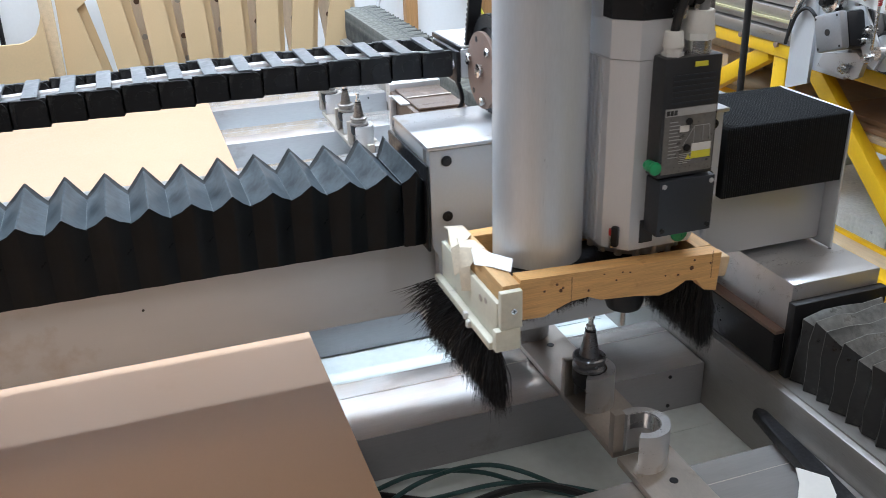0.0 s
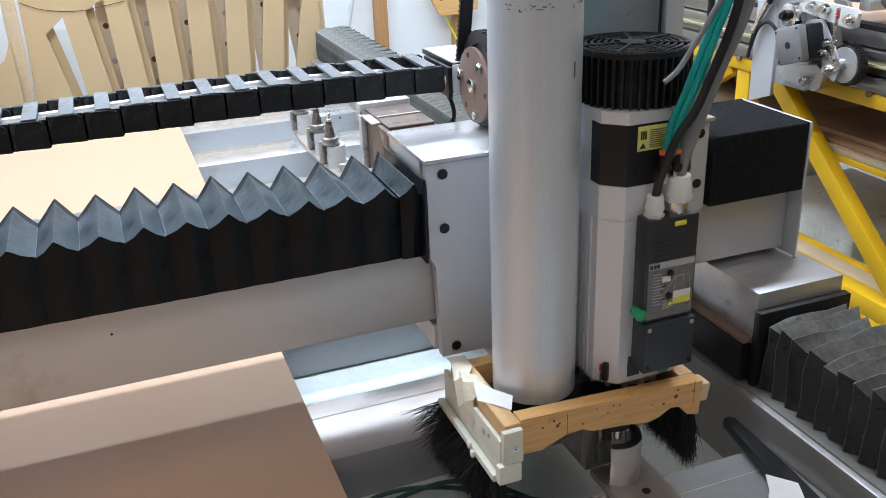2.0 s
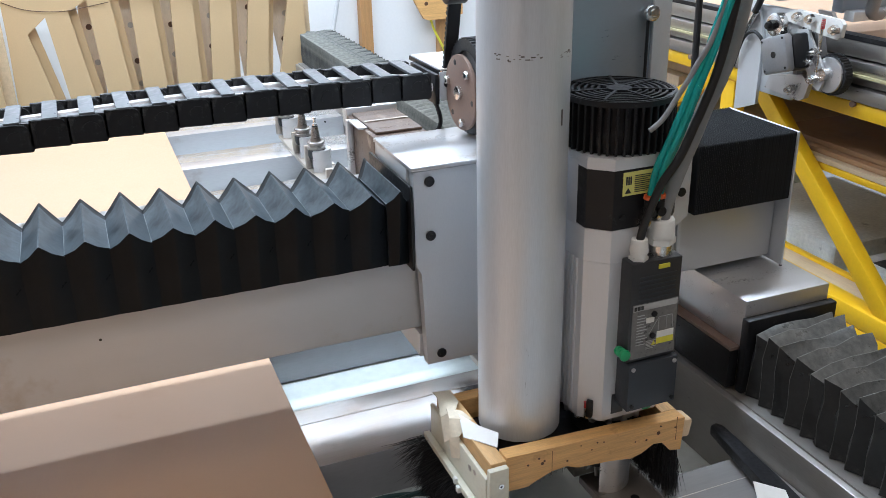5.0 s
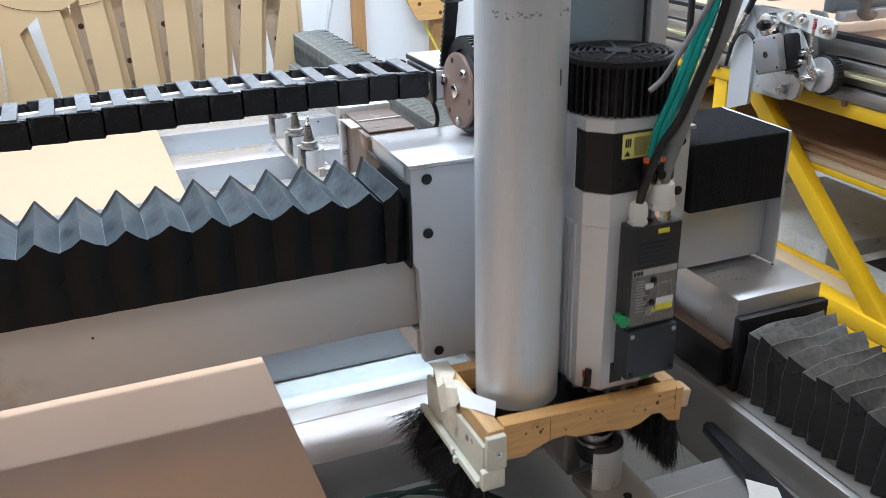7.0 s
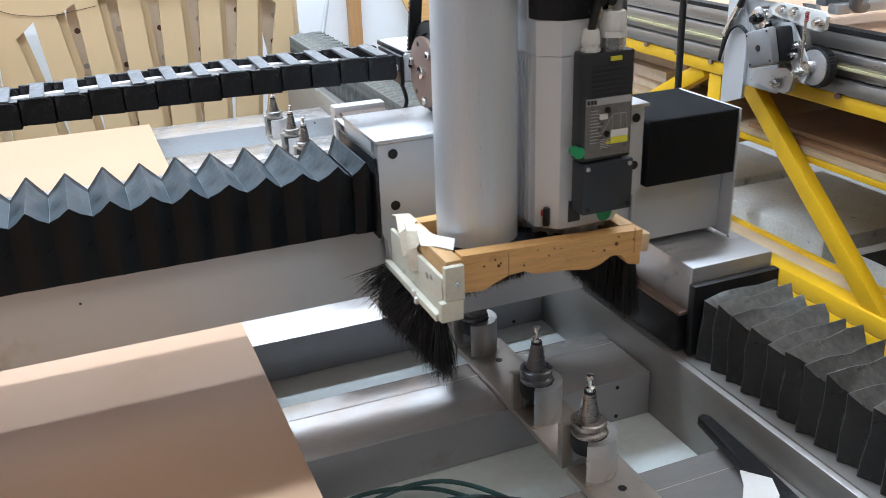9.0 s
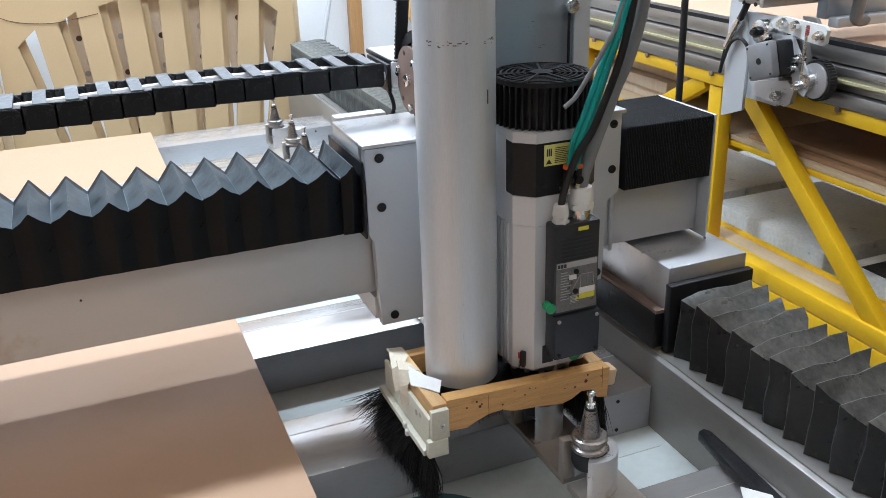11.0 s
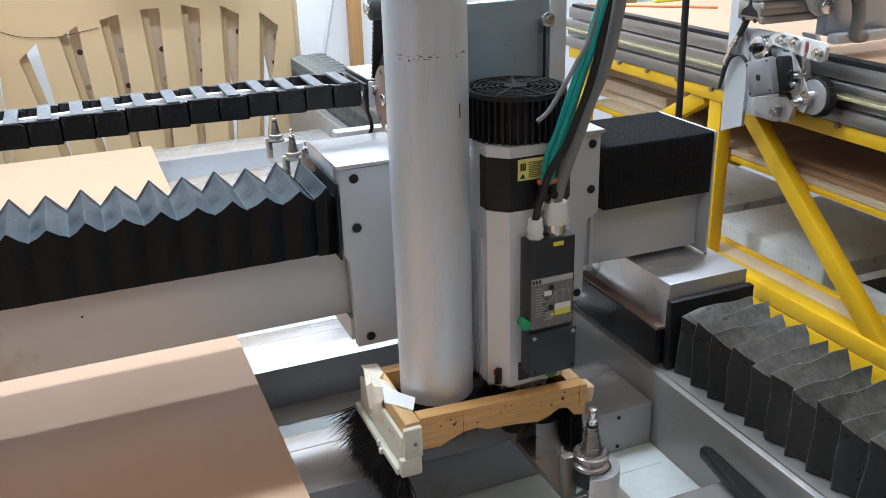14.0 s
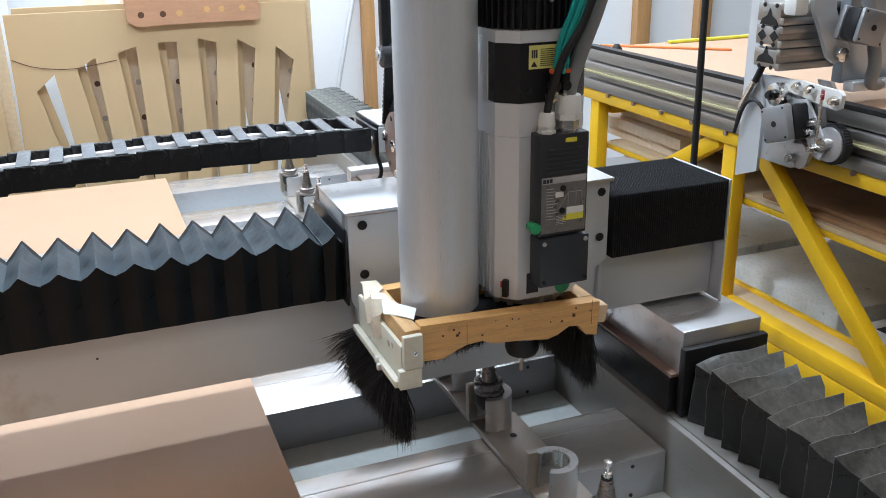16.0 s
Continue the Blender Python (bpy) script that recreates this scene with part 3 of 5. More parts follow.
def fold_y(name, w, material, seed, zo):
    """One pleat across y: a worn ridge between two valleys, its cloth a little crumpled."""
    rnd = random.Random(seed)
    bm = B()
    rid = [(0.290, -0.113), (0.2895, -0.075), (0.290, zo - 0.045), (0.292, zo - 0.006), (0.330, zo - 0.001), (0.368, zo - 0.003), (0.405, zo), (0.441, zo + 0.002), (0.445, zo - 0.045), (0.446, -0.113)]
    val = [(0.306, -0.113), (0.309, -0.075), (0.311, zo - 0.060), (0.318, zo - 0.030), (0.335, zo - 0.026), (0.368, zo - 0.029), (0.400, zo - 0.026), (0.420, zo - 0.030), (0.425, zo - 0.06), (0.427, -0.113)]
    mid = [((a + c) / 2, (b + d) / 2) for (a, b), (c, d) in zip(rid, val)]
    n = len(rid)
    rings = []
    lean = rnd.uniform(-0.006, 0.006)
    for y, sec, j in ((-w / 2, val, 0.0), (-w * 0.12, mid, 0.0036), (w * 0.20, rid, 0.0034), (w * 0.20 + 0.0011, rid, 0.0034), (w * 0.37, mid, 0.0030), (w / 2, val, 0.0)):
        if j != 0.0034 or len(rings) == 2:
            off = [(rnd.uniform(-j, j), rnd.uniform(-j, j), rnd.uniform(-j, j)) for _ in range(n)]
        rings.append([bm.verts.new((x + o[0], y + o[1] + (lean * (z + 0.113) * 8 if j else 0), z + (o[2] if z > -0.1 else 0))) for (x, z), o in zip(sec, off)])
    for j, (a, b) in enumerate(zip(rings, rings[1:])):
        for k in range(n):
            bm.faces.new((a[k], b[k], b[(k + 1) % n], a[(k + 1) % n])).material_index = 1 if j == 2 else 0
    bm.faces.new(rings[0])
    bm.faces.new(rings[-1][::-1])
    return finish(name, bm, material, (0, 0, 0), FOLD_EDGE)


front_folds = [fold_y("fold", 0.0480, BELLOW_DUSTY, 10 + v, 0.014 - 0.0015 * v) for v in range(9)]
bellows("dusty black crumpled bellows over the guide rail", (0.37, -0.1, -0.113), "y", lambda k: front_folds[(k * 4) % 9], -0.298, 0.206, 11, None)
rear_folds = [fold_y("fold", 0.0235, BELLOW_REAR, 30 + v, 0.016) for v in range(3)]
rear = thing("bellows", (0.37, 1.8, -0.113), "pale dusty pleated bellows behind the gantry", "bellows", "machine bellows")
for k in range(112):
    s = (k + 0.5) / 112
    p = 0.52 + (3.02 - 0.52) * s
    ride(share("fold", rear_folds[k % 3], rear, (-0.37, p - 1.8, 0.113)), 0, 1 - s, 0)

# ---- carriage on the gantry ----
carriage = ride(thing("carriage", (0.0, 0.40, 0.0), "satin grey box carriage with black bolts", "carriage"), 1, 1, 0)
part("front_plate", prism(B(), [(-0.222, 0.307), (-0.222, 0.17), (-0.214, 0.155), (-0.2085, 0.006), (0.2085, 0.006), (0.214, 0.155), (0.236, 0.17), (0.236, 0.310), (0.10, 0.307)], "y", 0.3125, 0.3285), CARR, carriage)
part("top_cover", box(B(), -0.2275, 0.240, 0.304, 0.468, 0.3105, 0.3165, 0.0012), ALU, carriage, "bright aluminium top cover")
part("side_cheek", box(B(), -0.226, -0.219, 0.329, 0.465, 0.285, 0.310, 0.001), CARR, carriage)
part("side_cheek", box(B(), 0.232, 0.239, 0.329, 0.465, 0.050, 0.310, 0.001), CARR, carriage)
part("lower_bracket", prism(B(), [(0.33, 0.012), (0.44, 0.012), (0.44, 0.05), (0.33, 0.05)], "x", -0.214, -0.19), CARR, carriage)
part("bellows_flange", box(B(), -0.2315, -0.2275, 0.300, 0.480, 0.168, 0.292, 0.001), BLACK, carriage)
for x, z in ((-0.199, 0.292), (-0.199, 0.212), (-0.187, 0.022), (0.220, 0.292), (0.220, 0.212), (0.198, 0.022)):
    bm = cyl(B(), (x, 0.3122, z), (x, 0.3092, z), 0.0075, 24, bev=0.0012)
    cyl(bm, (x, 0.3094, z), (x, 0.3085, z), 0.0035, 6)
    part("bolt", bm, BOLTM, carriage, "black socket bolt")
# belt pulley and disc
disc = part("disc", cyl(B(), (-0.104, 0.425, 0.380), (-0.098, 0.425, 0.380), 0.0555, 44, bev=0.001), RUST, carriage, "rusty brown bolted disc")
for a in range(3):
    y, z = 0.425 + 0.044 * math.cos(a * 2.094 + 0.25), 0.380 + 0.044 * math.sin(a * 2.094 + 0.25)
    part("disc_bolt", cyl(B(), (-0.110, y, z), (-0.1035, y, z), 0.0062, 6, bev=0.0008), CHROME, disc)
    y, z = 0.425 + 0.045 * math.cos(a * 2.094 + 1.2), 0.380 + 0.045 * math.sin(a * 2.094 + 1.2)
    part("disc_hole", cyl(B(), (-0.1045, y, z), (-0.1035, y, z), 0.0042, 12), BOLTM, disc)
part("hub", cyl(B(), (-0.110, 0.425, 0.380), (-0.1035, 0.425, 0.380), 0.010, 20, bev=0.001), CHROME, disc)
gear = B()
for k in range(48):
    a = 2 * math.pi * k / 48
    box(gear, -0.094, -0.062, 0.422 + 0.0695 * math.cos(a) - 0.0012, 0.422 + 0.0695 * math.cos(a) + 0.0012, 0.3885 + 0.0695 * math.sin(a) - 0.0012, 0.3885 + 0.0695 * math.sin(a) + 0.0012)
arc(gear, 0.0, 0.0, 0.052, 0.0685, 0, 360, 0.062, 0.094, 48)
turned = [v for v in gear.verts if v.co.z < 0.1]
bmesh.ops.transform(gear, verts=turned, matrix=Matrix.Translation((0, 0.422, 0.3885)) @ Matrix.Rotation(radians(-90), 4, "Y"))
part("toothed_pulley", gear, BOX2, carriage, "dark grey toothed pulley")
part("pulley_web", cyl(B(), (-0.088, 0.422, 0.3885), (-0.07, 0.422, 0.3885), 0.053, 40), GREYCAB, carriage)
belt = B()
lean = Matrix.Rotation(radians(14), 4, "X")
box(belt, -0.104, -0.084, 0.4735, 0.478, 0.388, 0.516, 0, lean)
for k in range(17):
    z = 0.398 + k * 0.0075
    box(belt, -0.104, -0.084, 0.4735 - 0.25 * (z - 0.452) + 0.004, 0.478 - 0.25 * (z - 0.452) + 0.003, z - 0.002, z + 0.002, 0, lean)
box(belt, -0.104, -0.084, 0.462, 0.4665, 0.53, 1.2)
part("timing_belt", belt, RUBBER, carriage, "black toothed belt")
part("idler", cyl(B(), (-0.114, 0.452, 0.522), (-0.082, 0.452, 0.522), 0.0185, 28, bev=0.003), BOX2, carriage, "dark idler roller")
part("idler_bolt", cyl(B(), (-0.121, 0.452, 0.524), (-0.1135, 0.452, 0.524), 0.0105, 20, bev=0.0015), CHROME, carriage)
part("idler_arm", box(B(), -0.1125, -0.100, 0.444, 0.462, 0.522, 0.85, 0.002), BLACK, carriage)
# bare aluminium whose strong glare is painted in as white
part("chain_bracket", box(B(), -0.111, -0.035, 0.484, 0.61, 0.4015, 0.4045, 0.001), WHITEP, carriage, "thin aluminium sheet bracket, its glare painted white")
part("bracket_lip", box(B(), -0.1145, -0.1112, 0.482, 0.612, 0.396, 0.4035, 0.001), BLACK, carriage)
part("bracket_web", box(B(), -0.1145, -0.085, 0.4765, 0.4805, 0.358, 0.4012, 0.001), CARR, carriage)
part("bracket_bolt", cyl(B(), (-0.103, 0.4735, 0.383), (-0.103, 0.4763, 0.383), 0.0055, 16), BOLTM, carriage)
part("loop_cable", tube(B(), [(-0.118, 0.50, 0.36), (-0.108, 0.50, 0.335), (-0.106, 0.50, 0.315), (-0.118, 0.50, 0.302), (-0.15, 0.52, 0.296)], 0.0035, 8), RUBBER, carriage)
part("gas_spring", cyl(B(), (0.146, 0.33, 0.30), (0.144, 0.33, 0.452), 0.0105, 20, bev=0.001), BLACK, carriage)
part("spring_rod_end", cyl(cyl(B(), (0.144, 0.33, 0.452), (0.144, 0.33, 0.476), 0.006, 16), (0.136, 0.33, 0.481), (0.152, 0.33, 0.481), 0.008, 16), CHROME, carriage)

# ---- cable chain ----
chain = ride(thing("cable_chain", (-0.4, 0.53, 0.345), "black plastic cable chain carrying pale cables", "cable chain"), 1, 1, 0)
link_side = B()
prism(link_side, [(-0.0252, 0.005), (0.020, 0.0035), (0.0228, 0.008), (0.0228, 0.040), (0.019, 0.0425), (-0.0252, 0.0425), (-0.0270, 0.034), (-0.0270, 0.010)], "y", 0, 0.006)
cyl(link_side, (-0.020, -0.0012, 0.037), (-0.020, 0.0, 0.037), 0.0040, 14)
box(link_side, -0.0240, -0.0188, -0.0016, 0, 0.005, 0.034)
cyl(link_side, (0.002, -0.0010, 0.022), (0.002, 0.0, 0.022), 0.0105, 18)
tube(link_side, [(-0.022, -0.0006, 0.0412), (0.007, -0.0006, 0.0412), (0.0155, -0.0006, 0.0385), (0.0190, -0.0006, 0.031), (0.0195, -0.0006, 0.022)], 0.0012, 6, 3)
side_mesh = finish("side_plate", link_side, CHAINM, (0, 0, 0))
bar_mesh = finish("crossbar", box(B(), -0.0098, 0.0098, 0, 0.104, 0.0405, 0.0452, 0.001), CHAINBAR, (0, 0, 0))
for k in range(30):
    x = -0.150 - 0.0466 * k
    sag = 0.003 - 0.00013 * max(0, k - 3) ** 1.9
    for y in (0.479, 0.577):
        share("side_plate", side_mesh, chain, (x + 0.4, y - 0.53, 0.0105 + sag + (0.0015 if k % 2 else 0)))
    share("crossbar", bar_mesh, chain, (x + 0.4, 0.479 - 0.53, 0.0105 + sag))
part("chain_end", box(B(), -0.122, -0.1152, 0.477, 0.585, 0.352, 0.398, 0.001), BLACK, chain)
for j, y in enumerate((0.493, 0.509, 0.535, 0.556)):
    part("cable", tube(B(), [(-0.118, y, 0.376), (-0.2, y, 0.383), (-0.4, y + 0.004, 0.384 + 0.003 * (j % 2)), (-0.8, y - 0.003, 0.376), (-1.45, y, 0.362)], 0.0072, 8), WHITECAB if j != 2 else GREYCAB, chain)

# ---- suction pipe ----
HEAD = (1, 1, 1)
pipe = ride(thing("suction_pipe", (-0.131, 0.167, -0.022), "brushed aluminium suction pipe beside the spindle", "pipe"), *HEAD)
bm = lathe(B(), [(0.0545, -0.0235), (0.0558, -0.0225), (0.0558, 1.25)], -0.131, 0.167, 64)
part("tube", bm, PIPE, pipe)
rnd = random.Random(4)
scuff = B()
for k in range(26):
    a = radians(rnd.uniform(205, 318))
    w = radians(rnd.uniform(1.5, 6))
    z = 0.487 + rnd.uniform(-0.004, 0.004)
    arc(scuff, -0.131, 0.167, 0.0557, 0.05602, math.degrees(a), math.degrees(a + w), z, z + rnd.uniform(0.0006, 0.0016), 4)
arc(scuff, -0.131, 0.167, 0.0557, 0.05602, 296, 299, 0.405, 0.424, 3)
part("scuff", scuff, mat("dark_scuff", (0.14, 0.13, 0.13), 0.5, 0.3), pipe, "dark scuff marks")

# ---- spindle ----
spindle = ride(thing("spindle_motor", (0, 0.163, -0.07), "silver and black spindle motor with connector box", "spindle motor"), *HEAD)


def octo(r, c, cy=0.163):
    return [(-r, cy - r + c), (-r + c, cy - r), (r - c, cy - r), (r, cy - r + c), (r, cy + r - c), (r - c, cy + r), (-r + c, cy + r), (-r, cy + r - c)]


part("body", prism(B(), octo(0.066, 0.024), "z", -0.008, 0.2235), SPIN, spindle)
ribs = B()
for k in range(7):
    y = 0.134 + 0.010 * k
    box(ribs, -0.0685, -0.0655, y, y + 0.0045, -0.004, 0.222)
part("body_rib", ribs, SPIN, spindle)
part("upper_body", prism(B(), octo(0.0665, 0.024), "z", 0.2242, 0.268), SPIN, spindle)
part("electronics_band", prism(B(), octo(0.0662, 0.024), "z", 0.2685, 0.3450), BLACK, spindle, "smudged black band")
part("side_cheek", box(B(), -0.0675, -0.060, 0.142, 0.188, 0.266, 0.35, 0.001), SPIN, spindle)
part("top_ring", prism(B(), octo(0.0668, 0.024), "z", 0.3455, 0.3605), SPIN, spindle)
fan = B()
lathe(fan, [(0.062, 0.361), (0.062, 0.424), (0.060, 0.4245)], 0, 0.163, 48)
fan = part("fan_housing", fan, BLACK, spindle, "black finned fan housing")
fin_mesh = finish("fin", box(B(), 0.0614, 0.0717, -0.0016, 0.0016, 0.4315, 0.4915, 0.0008), BLACK, (0, 0, 0))
for k in range(44):
    share("fin", fin_mesh, fan).rotation_euler = (0, 0, 2 * math.pi * k / 44)
grille = B()
for r in (0.068, 0.058, 0.050, 0.042, 0.034, 0.026):
    arc(grille, 0, 0.163, r - 0.0016, r + 0.0016, 0, 360, 0.425, 0.4285, 44)
arc(grille, 0, 0.163, 0.064, 0.0715, 0, 360, 0.4205, 0.4275, 44)
cyl(grille, (0, 0.163, 0.424), (0, 0.163, 0.4295), 0.016, 24)
for k in range(7):
    a = 2 * math.pi * k / 7 + 0.3
    box(grille, 0.040 * math.cos(a) - 0.027, 0.040 * math.cos(a) + 0.027, 0.163 + 0.040 * math.sin(a) - 0.0018, 0.163 + 0.040 * math.sin(a) + 0.0018, 0.4255, 0.4295, 0.0, Matrix.Rotation(a, 4, "Z"))
part("fan_grille", grille, BLACK, spindle, "round black fan grille")
foot = B()
lathe(foot, [(0.060, -0.008), (0.058, -0.022), (0.050, -0.024)], 0, 0.163, 40)
for k in range(16):
    a = 2 * math.pi * k / 16
    cyl(foot, (0.057 * math.cos(a), 0.163 + 0.057 * math.sin(a), -0.024), (0.057 * math.cos(a), 0.163 + 0.057 * math.sin(a), -0.005), 0.005, 8)
part("lower_ring", foot, ALU, spindle)
part("nose", lathe(B(), [(0.044, -0.022), (0.044, -0.050), (0.040, -0.062), (0.030, -0.072)], 0, 0.163, 36), BLACK, spindle, "black spindle nose")
for x, z, r in ((-0.052, 0.2455, 0.0042), (-0.028, 0.2835, 0.004), (-0.046, 0.333, 0.0042), (0.02, 0.2835, 0.003)):
    y = 0.0968 if x > -0.042 else 0.139 - (x + 0.066) - 0.0005
    n = Vector((0, -1, 0)) if x > -0.042 else Vector((-0.7, -0.7, 0))
    p = Vector((x, y, z))
    part("screw", cyl(B(), p - n * 0.001, p + n * 0.0012, r, 16), BOLTM, spindle)
# connector boxes, on brackets that hold them a little off the body
ORIGIN[spindle.name] = Vector((0.017, 0.157, -0.079))
part("connector_box", box(B(), -0.008, 0.066, 0.066, 0.0975, 0.0805, 0.2205, 0.0022), BOX2, spindle, "charcoal ribbed connector box")
slot_bm = B()
for k in range(6):
    box(slot_bm, 0.004, 0.058, 0.0650, 0.0662, 0.168 + 0.0062 * k, 0.170 + 0.0062 * k)
part("box_rib", slot_bm, BOXP, spindle)
part("terminal_cover", box(B(), -0.006, 0.069, 0.0615, 0.0975, 0.0085, 0.0785, 0.002), BOXP, spindle, "blue-black terminal cover")
for x, z in ((0.000, 0.072), (0.001, 0.016), (0.063, 0.016), (0.063, 0.072)):
    part("screw", cyl(B(), (x, 0.0617, z), (x, 0.0600, z), 0.003, 12), GREYINK if z > 0.05 else BOLTM, spindle)
plate = part("rating_plate", box(B(), -0.004, 0.063, 0.0650, 0.0659, 0.0855, 0.1635), PLATEP, spindle, "grey printed rating plate")
part("plate_header", box(B(), -0.0035, 0.0625, 0.0644, 0.0649, 0.1545, 0.1630), GREYINK, spindle)
mark = B()
for x in (-0.0025, 0.0025, 0.0075):
    box(mark, x, x + 0.0038, 0.0638, 0.0643, 0.1560, 0.1615)
part("maker_mark", mark, INK, spindle)
lines = B()
for k in range(11):
    box(lines, 0.003, 0.0135 + 0.003 * (k % 3), 0.0642, 0.0649, 0.147 - 0.0042 * k, 0.1480 - 0.0042 * k)
for k in range(6):
    box(lines, 0.0185, 0.030 + 0.004 * (k % 2), 0.0642, 0.0649, 0.097 + 0.0022 * k, 0.0978 + 0.0022 * k)
for a, b in (((0.022, 0.118), (0.036, 0.1405)), ((0.036, 0.1405), (0.056, 0.1405)), ((0.056, 0.1405), (0.058, 0.122)), ((0.036, 0.1405), (0.036, 0.118)), ((0.048, 0.1405), (0.048, 0.122))):
    cyl(lines, (a[0], 0.0647, a[1]), (b[0], 0.0647, b[1]), 0.0004, 5)
part("plate_print", lines, GREYINK, spindle, "rows of fine grey print")
part("white_sticker", box(B(), 0.0165, 0.0285, 0.0641, 0.0648, 0.1350, 0.1425), PAPER, spindle)
part("white_sticker", box(B(), 0.034, 0.0595, 0.0641, 0.0648, 0.1105, 0.1195), PAPER, spindle)
part("yellow_sticker", box(B(), 0.034, 0.0595, 0.0641, 0.0648, 0.1015, 0.1102), YELLOWS, spindle)
part("warning_triangle", prism(B(), [(0.0265, 0.1015), (0.0335, 0.1015), (0.030, 0.1075)], "y", 0.0641, 0.0648), YELLOWS, spindle)
part("yellow_sticker", box(B(), 0.030, 0.046, 0.0641, 0.0658, 0.2090, 0.2145), YELLOWS, spindle)
for x, z in ((0.0275, 0.147), (0.027, 0.116)):
    part("plate_knob", cyl(B(), (x, 0.0648, z), (x, 0.0618, z), 0.0042, 16, bev=0.0008), BLACK, spindle)
part("green_button", cyl(cyl(B(), (-0.013, 0.080, 0.0955), (-0.013, 0.066, 0.0955), 0.0068, 20, bev=0.0012), (-0.013, 0.066, 0.0955), (-0.013, 0.061, 0.0955), 0.0078, 20, bev=0.0015), GREEN, spindle, "round green button")
ORIGIN[spindle.name] = Vector((0, 0.163, -0.07))
part("green_sticker", cyl(B(), (0.028, 0.0968, 0.0045), (0.028, 0.0955, 0.0045), 0.0115, 24), GREEN, spindle)
part("small_print_sticker", box(B(), -0.028, -0.010, 0.0958, 0.0968, 0.000, 0.030), BOX2, spindle)
part("port_slot", box(B(), -0.053, -0.044, 0.1005, 0.1275, -0.004, 0.022, 0.002, Matrix.Rotation(radians(-45), 4, "Z")), BLACK, spindle)
part("port_light", cyl(B(), (-0.0572, 0.1107, 0.010), (-0.0572, 0.1107, 0.018), 0.0042, 12), RED, spindle, "small red indicator")
part("port_pin", cyl(B(), (-0.0572, 0.1107, -0.006), (-0.0572, 0.1107, 0.010), 0.0036, 12), CHROME, spindle)
ORIGIN[spindle.name] = Vector((0.017, 0.157, -0.079))
gland = B()
cyl(gland, (0.009, 0.080, 0.2185), (0.009, 0.080, 0.2245), 0.0125, 6)
cyl(gland, (0.009, 0.080, 0.2245), (0.009, 0.080, 0.2300), 0.0105, 20)
cyl(gland, (0.009, 0.080, 0.2300), (0.009, 0.080, 0.2480), 0.0122, 20, 0.0100, 0.001)
part("cable_gland", gland, WHITEP, spindle, "small white cable gland")
part("gland_base", cyl(B(), (0.043, 0.085, 0.2185), (0.043, 0.085, 0.236), 0.0150, 24), CHROME, spindle)
gland = B()
cyl(gland, (0.043, 0.085, 0.236), (0.043, 0.085, 0.2435), 0.0195, 6)
cyl(gland, (0.043, 0.085, 0.2435), (0.043, 0.085, 0.2680), 0.0182, 24, 0.0160, 0.001)
part("cable_gland", gland, WHITEP, spindle, "large white cable gland")
ORIGIN[spindle.name] = Vector((0, 0.163, -0.07))
part("yellow_sticker", box(B(), -0.030, 0.012, 0.0958, 0.0968, 0.312, 0.342), PALE_YELLOW, spindle, "yellow-green printed sticker")
pr = B()
for k in range(9):
    box(pr, -0.014, 0.004 + 0.003 * (k % 3), 0.0952, 0.0957, 0.3155 + 0.0026 * k, 0.3163 + 0.0026 * k)
prism(pr, [(-0.0275, 0.315), (-0.0185, 0.315), (-0.023, 0.322)], "y", 0.0952, 0.0957)
for k in range(3):
    box(pr, -0.0265 + 0.003 * k, -0.0245 + 0.003 * k, 0.0952, 0.0957, 0.326, 0.3365)
part("sticker_print", pr, INK, spindle)
for x in (0.004, 0.018):
    part("air_fitting", cyl(cyl(B(), (x, 0.088, 0.288), (x, 0.088, 0.306), 0.0068, 16, bev=0.001), (x, 0.098, 0.290), (x, 0.080, 0.290), 0.0062, 16), BLACK, spindle)
    part("fitting_collar", cyl(B(), (x, 0.088, 0.306), (x, 0.088, 0.3115), 0.0078, 18, bev=0.001), ORANGE, spindle, "orange push-in collar")
part("valve", cyl(box(B(), -0.006, 0.009, 0.086, 0.097, 0.268, 0.286, 0.002), (-0.002, 0.0855, 0.278), (-0.002, 0.081, 0.278), 0.0052, 14), CHROME, spindle)
part("valve", cyl(B(), (0.020, 0.097, 0.281), (0.020, 0.084, 0.281), 0.0060, 14), CHROME, spindle)
# hoses and cables rise from the spindle
for j, (dx, dy) in enumerate(((0.0, 0.0), (0.014, 0.0), (0.006, -0.006))):
    part("air_hose", tube(B(), [(0.004 + dx, 0.088 + dy, 0.306), (0.009 + dx, 0.086 + dy, 0.345), (0.022 + dx, 0.080 + dy, 0.385), (0.040 + 0.8 * dx, 0.070 + dy, 0.450), (0.057 + 0.6 * dx, 0.062 + dy, 0.510), (0.10, 0.05 + dy, 0.70), (0.13, 0.08, 1.0)], 0.0042, 10), TEAL, spindle, "translucent teal air hose")
part("loose_hose", tube(B(), [(-0.016, 0.070, 0.399), (0.000, 0.068, 0.412), (0.016, 0.066, 0.436), (0.036, 0.063, 0.470), (0.062, 0.058, 0.53), (0.10, 0.05, 0.72)], 0.0032, 10), GREYCAB, spindle, "cut grey hose end")
part("power_cable", tube(B(), [(-0.008, 0.086, 0.252), (-0.006, 0.080, 0.280), (0.006, 0.070, 0.330), (0.034, 0.062, 0.385), (0.074, 0.052, 0.540), (0.12, 0.06, 0.95)], 0.0052, 12), RUBBER, spindle, "black signal cable")
